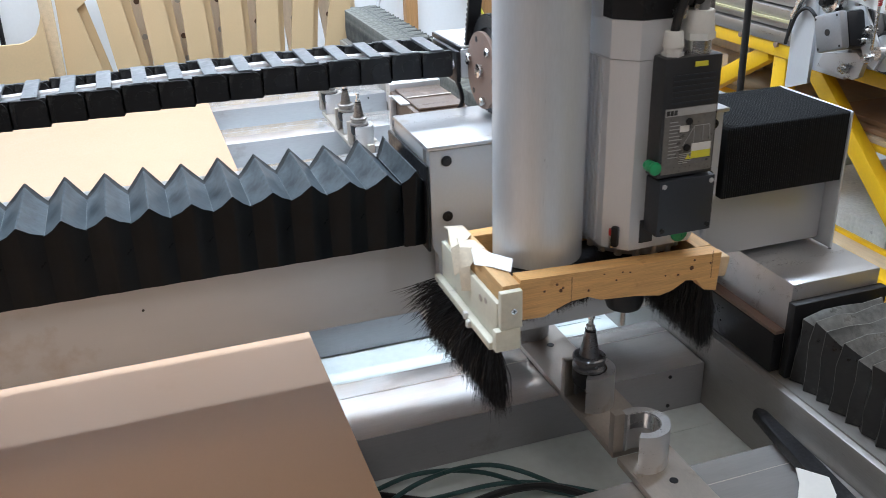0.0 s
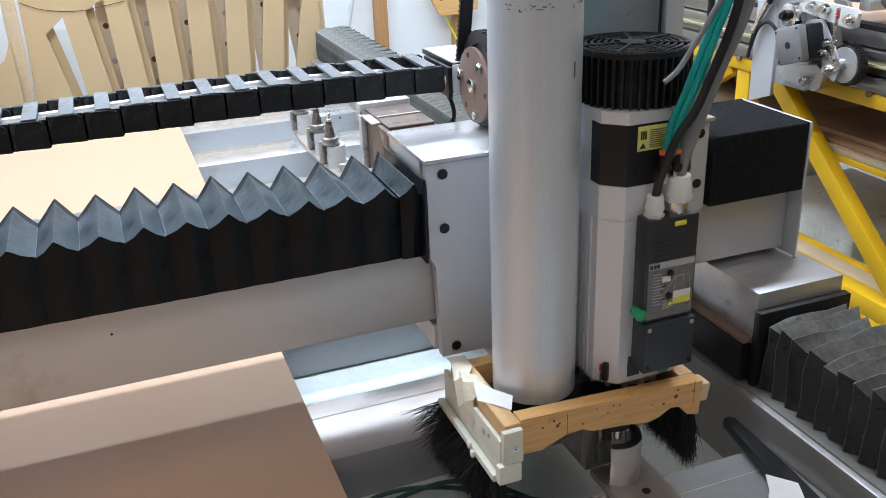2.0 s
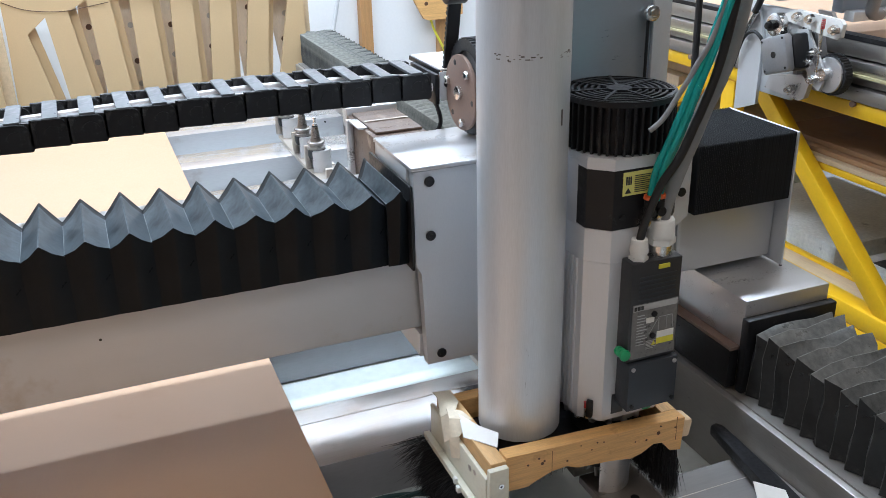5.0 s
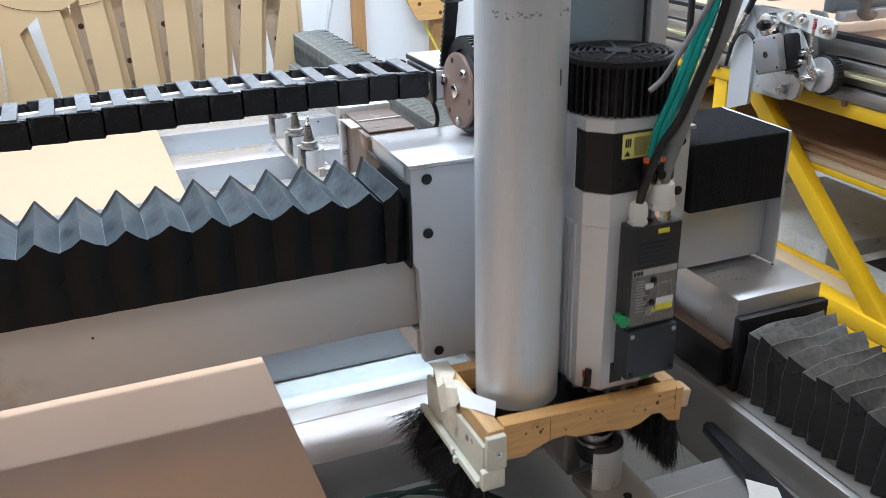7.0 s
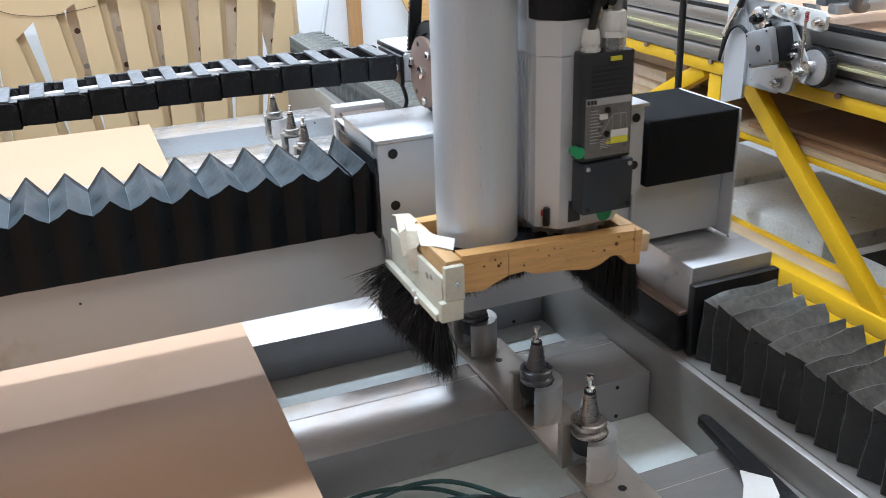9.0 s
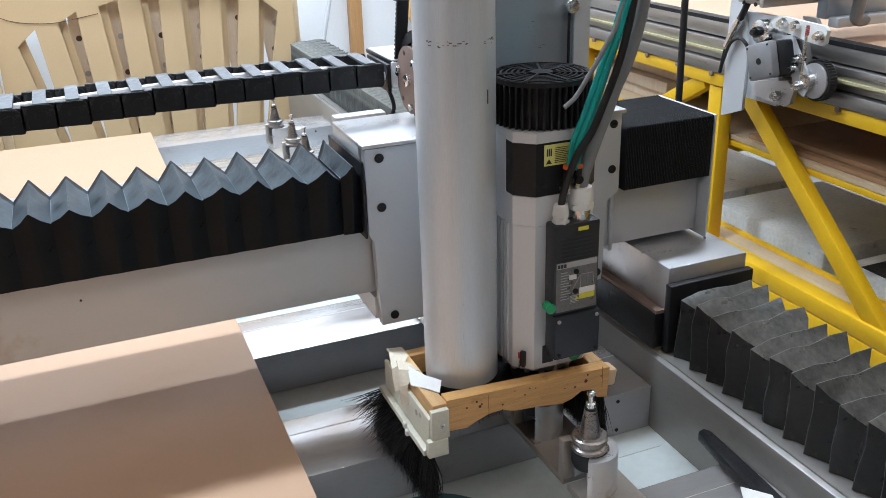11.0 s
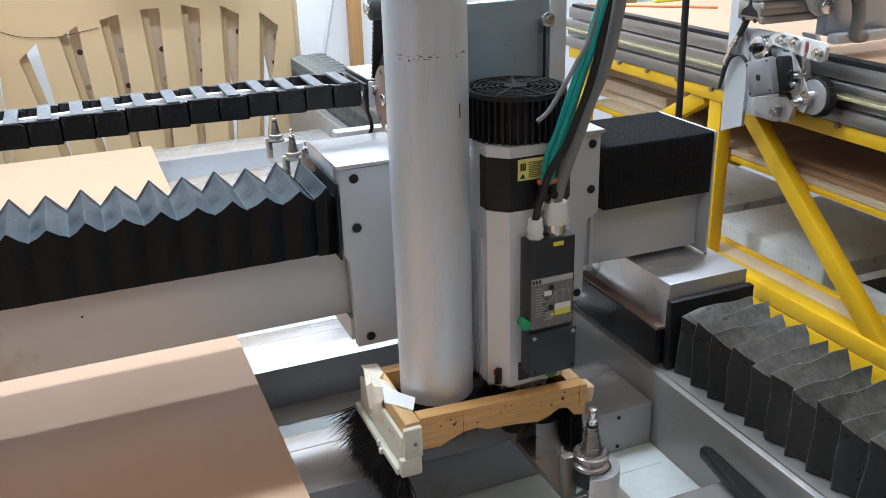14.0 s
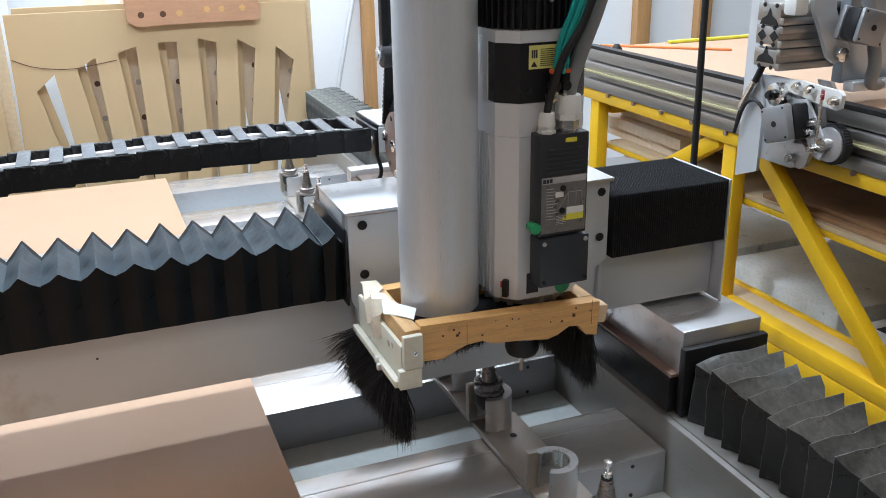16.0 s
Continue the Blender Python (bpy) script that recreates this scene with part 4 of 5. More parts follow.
part("conduit", tube(B(), [(0.026, 0.091, 0.272), (0.030, 0.091, 0.295), (0.048, 0.090, 0.345), (0.066, 0.085, 0.400), (0.104, 0.074, 0.54), (0.15, 0.08, 0.95)], 0.0098, 14), GREYCAB, spindle, "thick grey power conduit")
# mounting plate behind the spindle
part("mounting_plate", box(B(), -0.070, 0.112, 0.232, 0.250, -0.02, 0.535, 0.002), ZPLATE, spindle, "blue-grey mounting plate")
part("plate_edge", box(B(), 0.088, 0.115, 0.226, 0.2318, 0.10, 0.534, 0.001), CARR, spindle)
part("roller", cyl(cyl(B(), (0.082, 0.226, 0.505), (0.082, 0.219, 0.505), 0.0105, 24, bev=0.001), (0.082, 0.219, 0.505), (0.082, 0.216, 0.505), 0.006, 6), CHROME, spindle)
part("rod", cyl(B(), (0.079, 0.226, 0.10), (0.079, 0.226, 0.50), 0.0022, 10), BOLTM, spindle)

# ---- brush hood ----
hood = ride(thing("brush_hood", (-0.06, 0.163, -0.07), "pine frame hood with black bristle brushes", "dust hood"), *HEAD)
poly = [(-0.194, -0.006), (-0.196, -0.058), (-0.163, -0.060), (-0.150, -0.054), (-0.128, -0.046), (-0.105, -0.0445), (-0.088, -0.052), (-0.04, -0.056), (-0.005, -0.062), (0.012, -0.058), (0.03, -0.048), (0.045, -0.050), (0.058, -0.066), (0.076, -0.070), (0.079, -0.018)]
part("front_board", prism(B(), [(x, z - 0.004) for x, z in poly], "y", 0.0755, 0.0975), PINE, hood, "notched pine front board")
part("side_board", box(B(), -0.216, -0.194, 0.076, 0.262, -0.060, -0.014, 0.0012), PINE_Y, hood)
part("side_board", box(B(), 0.0560, 0.0785, 0.0978, 0.262, -0.064, -0.0205, 0.0012), PINE_Y, hood)
part("back_board", box(B(), -0.1935, 0.0555, 0.240, 0.262, -0.062, -0.022, 0.0012), PINE, hood)
part("inner_plate", box(B(), -0.1935, 0.0555, 0.0978, 0.2398, -0.0605, -0.056), BLACK, hood, "dark inner plate")
part("corner_block", box(B(), 0.0795, 0.0955, 0.080, 0.108, -0.060, -0.031, 0.004, Matrix.Rotation(radians(9), 4, "Y")), LUMBER, hood, "rough pale wood offcut")
for x, z, r in ((-0.163, -0.030, 0.0022), (-0.147, -0.024, 0.0024), (-0.142, -0.033, 0.0034), (-0.139, -0.030, 0.0022), (-0.105, -0.040, 0.0022), (-0.068, -0.033, 0.0018), (-0.060, -0.024, 0.0017), (-0.050, -0.026, 0.0016), (0.018, -0.042, 0.0024), (0.037, -0.036, 0.0042), (0.040, -0.026, 0.0022), (0.064, -0.034, 0.0018), (0.0, -0.040, 0.0015), (-0.085, -0.022, 0.0013)):
    part("knot", cyl(B(), (x, 0.0758, z), (x, 0.0750, z), r * 0.7, 9), KNOT, hood)
for x in (-0.128, 0.066):
    part("pencil_line", box(B(), x, x + 0.0006, 0.0752, 0.0758, -0.055, -0.018), KNOT, hood)
holder = B()
box(holder, -0.2225, -0.2165, 0.078, 0.272, -0.094, -0.036, 0.001)
box(holder, -0.232, -0.2228, 0.078, 0.278, -0.096, -0.086, 0.001)
part("brush_holder", holder, CREAM, hood, "cream plastic brush holder strip")
part("corner_angle", box(box(B(), -0.222, -0.1945, 0.066, 0.0752, -0.066, -0.018, 0.0015), -0.229, -0.197, 0.065, 0.0765, -0.094, -0.0662, 0.002), CREAM, hood)
part("cross_screw", cyl(B(), (-0.206, 0.0662, -0.043), (-0.206, 0.0644, -0.043), 0.0036, 14), CHROME, hood)
part("screw_slot", box(box(B(), -0.2080, -0.2040, 0.0640, 0.0645, -0.0434, -0.0426), -0.2064, -0.2056, 0.0641, 0.0646, -0.0450, -0.0410), BOLTM, hood)
part("cable_tie", box(box(B(), -0.236, -0.2300, 0.150, 0.158, -0.092, -0.082, 0.002), -0.237, -0.2305, 0.138, 0.146, -0.098, -0.088, 0.002), WHITEP, hood)
part("smudge", cyl(cyl(B(), (-0.2227, 0.128, -0.052), (-0.2231, 0.128, -0.052), 0.005, 9), (-0.2227, 0.112, -0.048), (-0.2231, 0.112, -0.048), 0.004, 9), ALU_DARK, hood)


def crumple(bm, pts, thick=0.0009):
    """A folded scrap: a strip of quads through pairs of edge points, with thickness."""
    lo = [[bm.verts.new(Vector(p)) for p in pair] for pair in pts]
    hi = [[bm.verts.new(Vector(p) + Vector((0.0004, -0.0004, thick))) for p in pair] for pair in pts]
    for a, b, c, d in zip(lo, lo[1:], hi, hi[1:]):
        bm.faces.new((a[0], a[1], b[1], b[0]))
        bm.faces.new((c[0], d[0], d[1], c[1]))
        bm.faces.new((a[0], b[0], d[0], c[0]))
        bm.faces.new((a[1], c[1], d[1], b[1]))
    bm.faces.new((lo[0][0], hi[0][0], hi[0][1], lo[0][1]))
    bm.faces.new((lo[-1][0], lo[-1][1], hi[-1][1], hi[-1][0]))
    return bm


part("tape_scrap", crumple(crumple(B(), [((-0.222, 0.262, -0.012), (-0.198, 0.258, -0.0125)), ((-0.226, 0.235, -0.004), (-0.198, 0.225, -0.012)), ((-0.231, 0.210, -0.020), (-0.212, 0.200, -0.006)), ((-0.233, 0.192, -0.050), (-0.220, 0.180, -0.034))]),
     [((-0.222, 0.212, -0.008), (-0.206, 0.192, -0.006)), ((-0.227, 0.188, -0.010), (-0.200, 0.172, -0.009)), ((-0.232, 0.178, -0.034), (-0.222, 0.165, -0.026)), ((-0.231, 0.172, -0.062), (-0.224, 0.160, -0.058))]), TAPE, hood, "crumpled cream masking tape")
part("paper_scrap", crumple(B(), [((-0.212, 0.190, -0.008), (-0.222, 0.150, -0.018)), ((-0.198, 0.155, -0.009), (-0.210, 0.126, -0.0125)), ((-0.182, 0.126, -0.007), (-0.194, 0.104, -0.0125))]), PAPER, hood, "torn white paper scrap")


def bristles(n, root, tip, spread, seed, r=0.00042):
    """Thin tapered three-sided hairs; root(s) and tip(s) run along the brush."""
    rnd = random.Random(seed)
    bm = B()
    for _ in range(n):
        s = rnd.random()
        p = Vector(root(s)) + Vector([rnd.uniform(-0.004, 0.004), rnd.uniform(-0.004, 0.004), rnd.uniform(-0.003, 0.003)])
        q = Vector(tip(s)) + Vector([rnd.gauss(0, k) for k in spread])
        mid = (p + q) / 2 + Vector((rnd.gauss(0, 0.0025), rnd.gauss(0, 0.0025), 0.002))
        side = (q - p).cross(Vector((rnd.uniform(-1, 1), rnd.uniform(-1, 1), 0.2))).normalized() * r
        up = (q - p).normalized().cross(side)
        rings = []
        for c, k in ((p, 1.0), (mid, 0.9)):
            rings.append([bm.verts.new(c + (side * math.cos(a) + up * math.sin(a)) * k) for a in (0, 2.1, 4.2)])
        end = bm.verts.new(q)
        for j in range(3):
            bm.faces.new((rings[0][j], rings[0][(j + 1) % 3], rings[1][(j + 1) % 3], rings[1][j]))
            bm.faces.new((rings[1][j], rings[1][(j + 1) % 3], end))
    return bm


part("bristles", bristles(5200, lambda s: (-0.222, 0.080 + 0.192 * s, -0.092), lambda s: (-0.226 - 0.016 * s ** 2, 0.058 + 0.20 * s, -0.172 + 0.006 * s), (0.0085, 0.009, 0.007), 21, 0.0006), BRISTLE, hood, "dense black bristles")
part("bristles", bristles(330, lambda s: (-0.224, 0.13 + 0.145 * s, -0.090), lambda s: (-0.244 - 0.026 * s, 0.150 + 0.165 * s, -0.156 + 0.02 * s), (0.011, 0.015, 0.012), 22, 0.0006), BRISTLE, hood, "splayed stray bristles")
part("bristles", bristles(4200, lambda s: (0.068, 0.082 + 0.18 * s, -0.062), lambda s: (0.070, 0.076 + 0.19 * s, -0.160 + 0.004 * s), (0.006, 0.005, 0.006), 23, 0.0006), BRISTLE, hood, "dense black bristles")
part("bristles", bristles(1700, lambda s: (-0.185 + 0.095 * s, 0.102, -0.035), lambda s: (-0.185 + 0.097 * s, 0.103, -0.080 + 0.014 * s), (0.004, 0.004, 0.004), 24, 0.0006), BRISTLE, hood, "short black bristles")
part("bristles", bristles(2500, lambda s: (-0.185 + 0.245 * s, 0.252, -0.058), lambda s: (-0.185 + 0.25 * s, 0.255, -0.110), (0.004, 0.004, 0.006), 25), BRISTLE, hood, "black bristles")

# ---- loose things on the bed ----
arm = thing("flexible_arm", (0.20, -0.1, -0.175), "black plastic bar lying across the bed with a white tag", "plastic bar")
bm = prism(B(), [(0.222, 0.030), (0.236, 0.034), (0.243, 0.022), (0.232, -0.115), (0.219, -0.20), (0.224, -0.34), (0.260, -0.60), (0.232, -0.60), (0.192, -0.34), (0.186, -0.20), (0.202, -0.115)], "z", -0.168, -0.150)
bmesh.ops.bevel(bm, geom=bm.edges[:], offset=0.004, segments=2, profile=0.5, affect="EDGES")
part("bar", bm, BLACK, arm)
part("tag", crumple(B(), [((0.175, -0.128, -0.135), (0.200, -0.165, -0.132)), ((0.160, -0.155, -0.138), (0.182, -0.20, -0.130)), ((0.120, -0.20, -0.150), (0.15, -0.235, -0.148))]), PAPER, arm, "curled white paper tag")
for j, pts in enumerate((
        [(-0.42, 0.16, -0.255), (-0.30, 0.185, -0.245), (-0.20, 0.150, -0.240), (-0.12, 0.09, -0.250), (0.02, -0.02, -0.252)],
        [(-0.42, 0.10, -0.255), (-0.30, 0.150, -0.235), (-0.18, 0.140, -0.225), (-0.08, 0.06, -0.245), (-0.02, -0.06, -0.252)],
        [(-0.42, 0.13, -0.255), (-0.28, 0.125, -0.25), (-0.14, 0.110, -0.248), (0.0, 0.02, -0.252), (0.10, -0.06, -0.254)],
        [(-0.40, 0.04, -0.255), (-0.25, 0.08, -0.24), (-0.12, 0.075, -0.235), (-0.02, 0.0, -0.25), (0.05, -0.08, -0.255)],
        [(-0.36, 0.17, -0.255), (-0.26, 0.10, -0.25), (-0.20, 0.05, -0.25), (-0.16, -0.02, -0.255)])):
    single("loose_cable", tube(B(), pts, 0.0038 if j < 3 else 0.006, 8), GREENCAB if j < 3 else RUBBER, pts[0], "dark green cable lying in the tray" if j < 3 else "black cable lying in the tray", "cable", "cables in the tray")

# ---- brown housing behind the gantry ----
hs = thing("sensor_housing", (0.12, 1.20, -0.175), "brown coated housing with a bright metal bracket", "housing")
part("housing", box(B(), 0.022, 0.165, 1.122, 1.362, -0.175, 0.068, 0.004), BROWNBOX, hs)
part("housing_lid", box(B(), 0.034, 0.158, 1.140, 1.350, 0.0682, 0.076, 0.003), BROWNBOX, hs)
part("lid_seam", box(B(), 0.036, 0.156, 1.238, 1.246, 0.0761, 0.079, 0.001), ALU_DARK, hs)
part("bracket", box(B(), 0.006, 0.0215, 1.298, 1.318, -0.174, 0.069, 0.001), ALU, hs, "bright edge bracket")
part("side_ledge", box(B(), 0.008, 0.033, 1.205, 1.297, 0.0682, 0.073, 0.001), ALU, hs)
part("top_bracket", box(B(), 0.024, 0.168, 1.3625, 1.405, 0.03, 0.086, 0.003), ALU, hs, "bright bent top bracket")

# ---- far wall: cut panels, plywood, boards ----
def slotted_panel(name, y, dx, dz, label):
    """A tall MDF panel with a fan of seven slots, leaning on the wall."""
    low = -0.60
    th = thing(name, (-0.27, y, low), label, "panel", "slotted panels")
    def cut(k):
        top = -0.752 + 0.161 * k
        tilt = 0.058 - 0.018 * k
        crown = 0.262 - 0.0115 * (k - 3.4) ** 2
        step = 0.062 - 0.021 * k
        return top, tilt, crown, step
    x_left, x_right, top_z = -0.865, 0.318, 0.398
    edges = []
    for k in range(7):
        t, tilt, crown, step = cut(k)
        edges.append((t - 0.037, t + 0.037, t + tilt - 0.024, t + tilt + 0.022, crown - step / 2, crown + step / 2))
    def quad(bm, a, b, c, d):
        prism(bm, [(a[0] + dx, a[1] + dz), (b[0] + dx, b[1] + dz), (c[0] + dx, c[1] + dz), (d[0] + dx, d[1] + dz)], "y", y, y + 0.018)
        return bm
    # ribs between the slots, and the arch above them
    run = 1.15
    arch = B()
    prev = (x_left, x_left - 0.02)
    for k in range(8):
        nxt = (edges[k][0], edges[k][2] + (edges[k][2] - edges[k][0]) * run, edges[k][4]) if k < 7 else (x_right, x_right + 0.01, top_z)
        lz = edges[k - 1][5] if k else top_z
        part("rib", quad(B(), (prev[1], low), (nxt[1], low), (nxt[0], nxt[2] if k < 7 else edges[6][5]), (prev[0], lz if k else edges[0][4])), MDF_PANEL, th)
        if k < 7:
            quad(arch, (edges[k][0], edges[k][4]), (edges[k][1], edges[k][5]), (edges[k][1], top_z), (edges[k][0], top_z))
            prev = (edges[k][1], edges[k][3] + (edges[k][3] - edges[k][1]) * run)
    xs = [x_left] + [v for e in edges for v in (e[0], e[1])] + [x_right]
    zs = [edges[0][4]] + [v for e in edges for v in (e[4], e[5])] + [edges[6][5]]
    for k in range(0, len(xs) - 1, 2):
        quad(arch, (xs[k], zs[k]), (xs[k + 1], zs[k + 1]), (xs[k + 1], top_z), (xs[k], top_z))
    bmesh.ops.remove_doubles(arch, verts=arch.verts, dist=0.0004)
    part("arch", arch, MDF_PANEL, th)
    return th


slotted_panel("slotted_panel", 3.00, 0, 0, "tan MDF panel cut with a fan of slots")
slotted_panel("slotted_panel", 3.040, 0.030, 0.02, "tan MDF panel cut with a fan of slots")
rnd = random.Random(5)
for k in range(1, 7):
    x = -0.765 + 0.161 * k
    bm = box(B(), x, x + 0.085, 3.085, 3.105, -0.61, 0.62 - 0.04 * (k % 3), 0.001, Matrix.Rotation(radians(7 - 2.4 * k), 4, "Y"))
    th = thing("drilled_board", (x + 0.04, 3.12, -0.61), "pale narrow board drilled with round holes", "board", "drilled boards")
    part("board", bm, PALEB, th)
    for j in range(4):
        z = 0.13 - 0.14 * j - 0.05 * rnd.random()
        part("hole", cyl(B(), (x + 0.048 + 0.1 * (0.06 - z) * (1.2 - 0.4 * k), 3.0845, z), (x + 0.048 + 0.1 * (0.06 - z) * (1.2 - 0.4 * k), 3.0838, z), 0.012, 16), KNOT if (j + k) % 2 else ALU_DARK, th)
ply = thing("plywood_offcut", (-0.14, 2.985, 0.32), "reddish plywood strip with round holes", "plywood")
part("strip", prism(B(), [(-0.425, 0.60), (-0.415, 0.35), (-0.38, 0.329), (-0.20, 0.333), (0.10, 0.333), (0.114, 0.345), (0.114, 0.60)], "y", 2.972, 2.998), PLY, ply)
for j, x in enumerate((-0.36, -0.275, -0.21, -0.10, -0.04, 0.045)):
    z = 0.375 if j < 3 else 0.385
    part("hole", cyl(B(), (x, 2.9722, z), (x, 2.9712, z), 0.0125, 18), KNOT if j < 2 else PINE, ply)
# orange board, post and strip on the wall
ob_ = thing("drilled_offcut", (1.1, 3.42, -0.05), "orange pine offcut with dark screw holes on the wall", "board")
part("board", prism(B(), [(0.975, 0.060), (1.028, -0.040), (1.050, -0.049), (1.129, -0.048), (1.24, -0.030), (1.24, 0.36), (0.975, 0.36)], "y", 3.405, 3.425), PINE, ob_)
for x, z in ((1.042, 0.034), (1.155, -0.016)):
    part("hole", cyl(B(), (x, 3.4052, z), (x, 3.4042, z), 0.010, 14), KNOT, ob_)
single("wall_stud", box(B(), 1.124, 1.198, 3.44, 3.498, -0.618, 2.45, 0.003), STUD, (1.16, 3.47, -0.618), "orange-brown timber stud on the white wall", "stud", "wall studs", "structure")
single("yellow_strap", tube(B(), [(1.074, 3.43, -0.045), (1.09, 3.43, -0.10), (1.142, 3.43, -0.205), (1.18, 3.43, -0.30)], 0.006, 8), YELLOWS, (1.1, 3.43, -0.2), "thin yellow strap hanging on the wall", "strap")
# pencil arc on the front panel
single("pencil_arc", tube(B(), [(-0.860, 2.9995, 0.228), (-0.799, 2.9995, 0.200), (-0.732, 2.9995, 0.185), (-0.640, 2.9995, 0.179), (-0.552, 2.9995, 0.190), (-0.472, 2.9995, 0.202)], 0.0016, 5, 5), KNOT, (-0.65, 2.9995, 0.18), "thin pencil arc drawn on the slotted panel", "pencil line")
# curved panel and boards at the far left
prof = [(-1.95, -0.61), (-0.905, -0.61), (-0.920, 0.10), (-0.932, 0.065), (-0.952, 0.024), (-0.977, 0.006), (-1.007, -0.006), (-1.088, -0.007), (-1.95, -0.007)]
single("curved_panel", prism(B(), prof, "y", 2.93, 2.948), MDF_PANEL, (-1.4, 2.94, -0.61), "tan MDF panel with a curved cut corner", "panel")
single("timber_board", box(B(), -0.925, -0.875, 2.96, 2.985, -0.61, 0.75, 0.002), LUMBER, (-0.9, 2.97, -0.61), "pale timber board standing on end", "board")
single("steel_tube", cyl(B(), (-1.115, 3.24, -0.61), (-1.10, 3.28, 1.2), 0.010, 14), BLACK, (-1.13, 3.2, -0.61), "black tube leaning on the wall", "tube")
single("timber_batten", box(B(), 0.318, 0.345, 3.02, 3.06, -0.615, 0.9, 0.001), LUMBER, (0.33, 3.04, -0.615), "pale timber batten on end", "batten")
single("leaning_tube", cyl(B(), (0.415, 3.38, -0.61), (0.705, 3.475, 0.50), 0.010, 12), CARR, (0.5, 3.3, -0.61), "thin grey metal tube leaning on the wall", "tube")
single("pale_board", box(B(), -2.2, -0.86, 3.30, 3.32, -0.6, 1.3, 0.001), WALLM, (-1.5, 3.3, -0.6), "white board leaning on the wall", "board")

# ---- second router: yellow table ----
TX = 0.87
table = thing("router_table", (1.6, 0.6, -0.62), "yellow steel router table with grey side rails", "machine table")


def square_bar(p, q, w, d=None):
    """A square tube from p to q."""
    p, q = Vector(p), Vector(q)
    v = q - p
    side = v.cross(Vector((1, 0, 0))).normalized()
    m = Matrix.Translation((p + q) / 2) @ Matrix((Vector((1, 0, 0)), side, v.normalized())).transposed().to_4x4() @ Matrix.Diagonal((d or w, w, v.length, 1))
    bm = B()
    vs = bmesh.ops.create_cube(bm, size=1, matrix=m)["verts"]
    bmesh.ops.bevel(bm, geom=list({e for x in vs for e in x.link_edges}), offset=0.005, segments=2, profile=0.5, affect="EDGES")
    return bm


for x in (TX + 0.03, TX + 1.5):
    part("long_beam", square_bar((x, -1.6, 0.192), (x, 1.60, 0.192), 0.034, 0.05), YELLOW, table)
    for y in (1.532, 0.872, -0.9):
        part("leg", square_bar((x, y, -0.62), (x, y, 0.175), 0.050, 0.04), YELLOW, table)
    if x > 2:
        continue
    part("shelf_beam", square_bar((x + 0.045, -1.6, 0.026), (x + 0.045, 1.54, 0.026), 0.018, 0.04), YELLOW, table)
    part("low_beam", square_bar((x, -1.6, -0.256), (x, 1.60, -0.256), 0.045, 0.05), YELLOW, table)
    part("low_flange", box(B(), x - 0.025, x - 0.019, -1.6, 1.60, -0.345, -0.280, 0.001), YELLOW, table)
    part("low_board", box(B(), x + 0.0255, x + 0.085, -1.6, 1.50, -0.262, -0.240, 0.001), LUMBER, table, "pale board on the low beam")
    part("low_edge", box(B(), x + 0.0855, x + 0.100, -1.6, 1.50, -0.265, -0.232, 0.001), YELLOW, table)
    part("brace", square_bar((x, 0.772, 0.178), (x, 0.252, -0.272), 0.044, 0.035), YELLOW, table)
    part("brace", square_bar((x, 0.925, 0.178), (x, 1.27, -0.02), 0.044, 0.035), YELLOW, table)
    part("brace", square_bar((x, -0.80, 0.178), (x, -0.1, -0.22), 0.05, 0.035), YELLOW, table)
for y in (1.532, 0.872, -0.9):
    part("cross_beam", box(B(), TX + 0.06, TX + 1.47, y - 0.022, y + 0.022, 0.130, 0.174, 0.004), YELLOW, table)
    if y > 1:
        part("cross_beam", box(B(), TX + 0.06, TX + 1.47, y - 0.022, y + 0.022, -0.26, -0.216, 0.004), YELLOW, table)
for x in (TX, TX + 1.5):
    for z0, z1, o in ((0.210, 0.240, 0.0), (0.243, 0.262, 0.012), (0.268, 0.292, 0.003), (0.296, 0.330, 0.016)):
        part("side_rail", box(B(), x + o, x + 0.085, -1.62, 1.62, z0, z1, 0.002), EXTR, table, "grooved grey aluminium rail")
    part("cream_strip", box(B(), x - 0.004, x + 0.03, -1.6, 1.60, 0.2622, 0.2676), STRIP, table, "dull yellowish strip")
    part("rack", box(B(), x + 0.015, x + 0.045, -1.6, 1.60, 0.3302, 0.340), BLACK, table, "black toothed rack")
    for k in range(12):
        part("bolt", cyl(B(), (x - 0.003, -0.1 + 0.14 * k, 0.205), (x + 0.004, -0.1 + 0.14 * k, 0.205), 0.007, 6), RUST, table)
part("tabletop", box(B(), TX + 0.09, TX + 1.5, -1.6, 1.70, 0.285, 0.312, 0.001), MDF, table, "pale spoil board")
part("shelf", box(B(), TX + 0.055, TX + 1.475, -1.55, 1.50, 0.036, 0.048), LUMBER, table)
st = thing("sheet_stack", (1.6, 0.2, 0.048), "stack of brown sheets on the table's shelf", "sheets")
for k, (o, z) in enumerate(((0.00, 0.0485), (0.02, 0.061))):
    part("sheet", box(B(), TX + 0.07 + o, TX + 1.44, -1.5, 0.80 - 0.03 * k, z, z + 0.0115, 0.001), SHELFB, st)
for i in range(9):
    r = random.Random(40 + i)
    z = 0.0485 + 0.034 * (i // 3)
    x = TX + 0.10 + 0.16 * (i % 3) + r.uniform(-0.02, 0.02)
    single("lumber_piece", box(B(), x, x + 0.13, 1.10 + r.uniform(-0.04, 0.12), 1.60 - r.uniform(0, 0.1), z, z + 0.032, 0.002), PALEB, (x, 1.1, z), "pale sawn lumber on the shelf", "lumber", "lumber on the shelf")
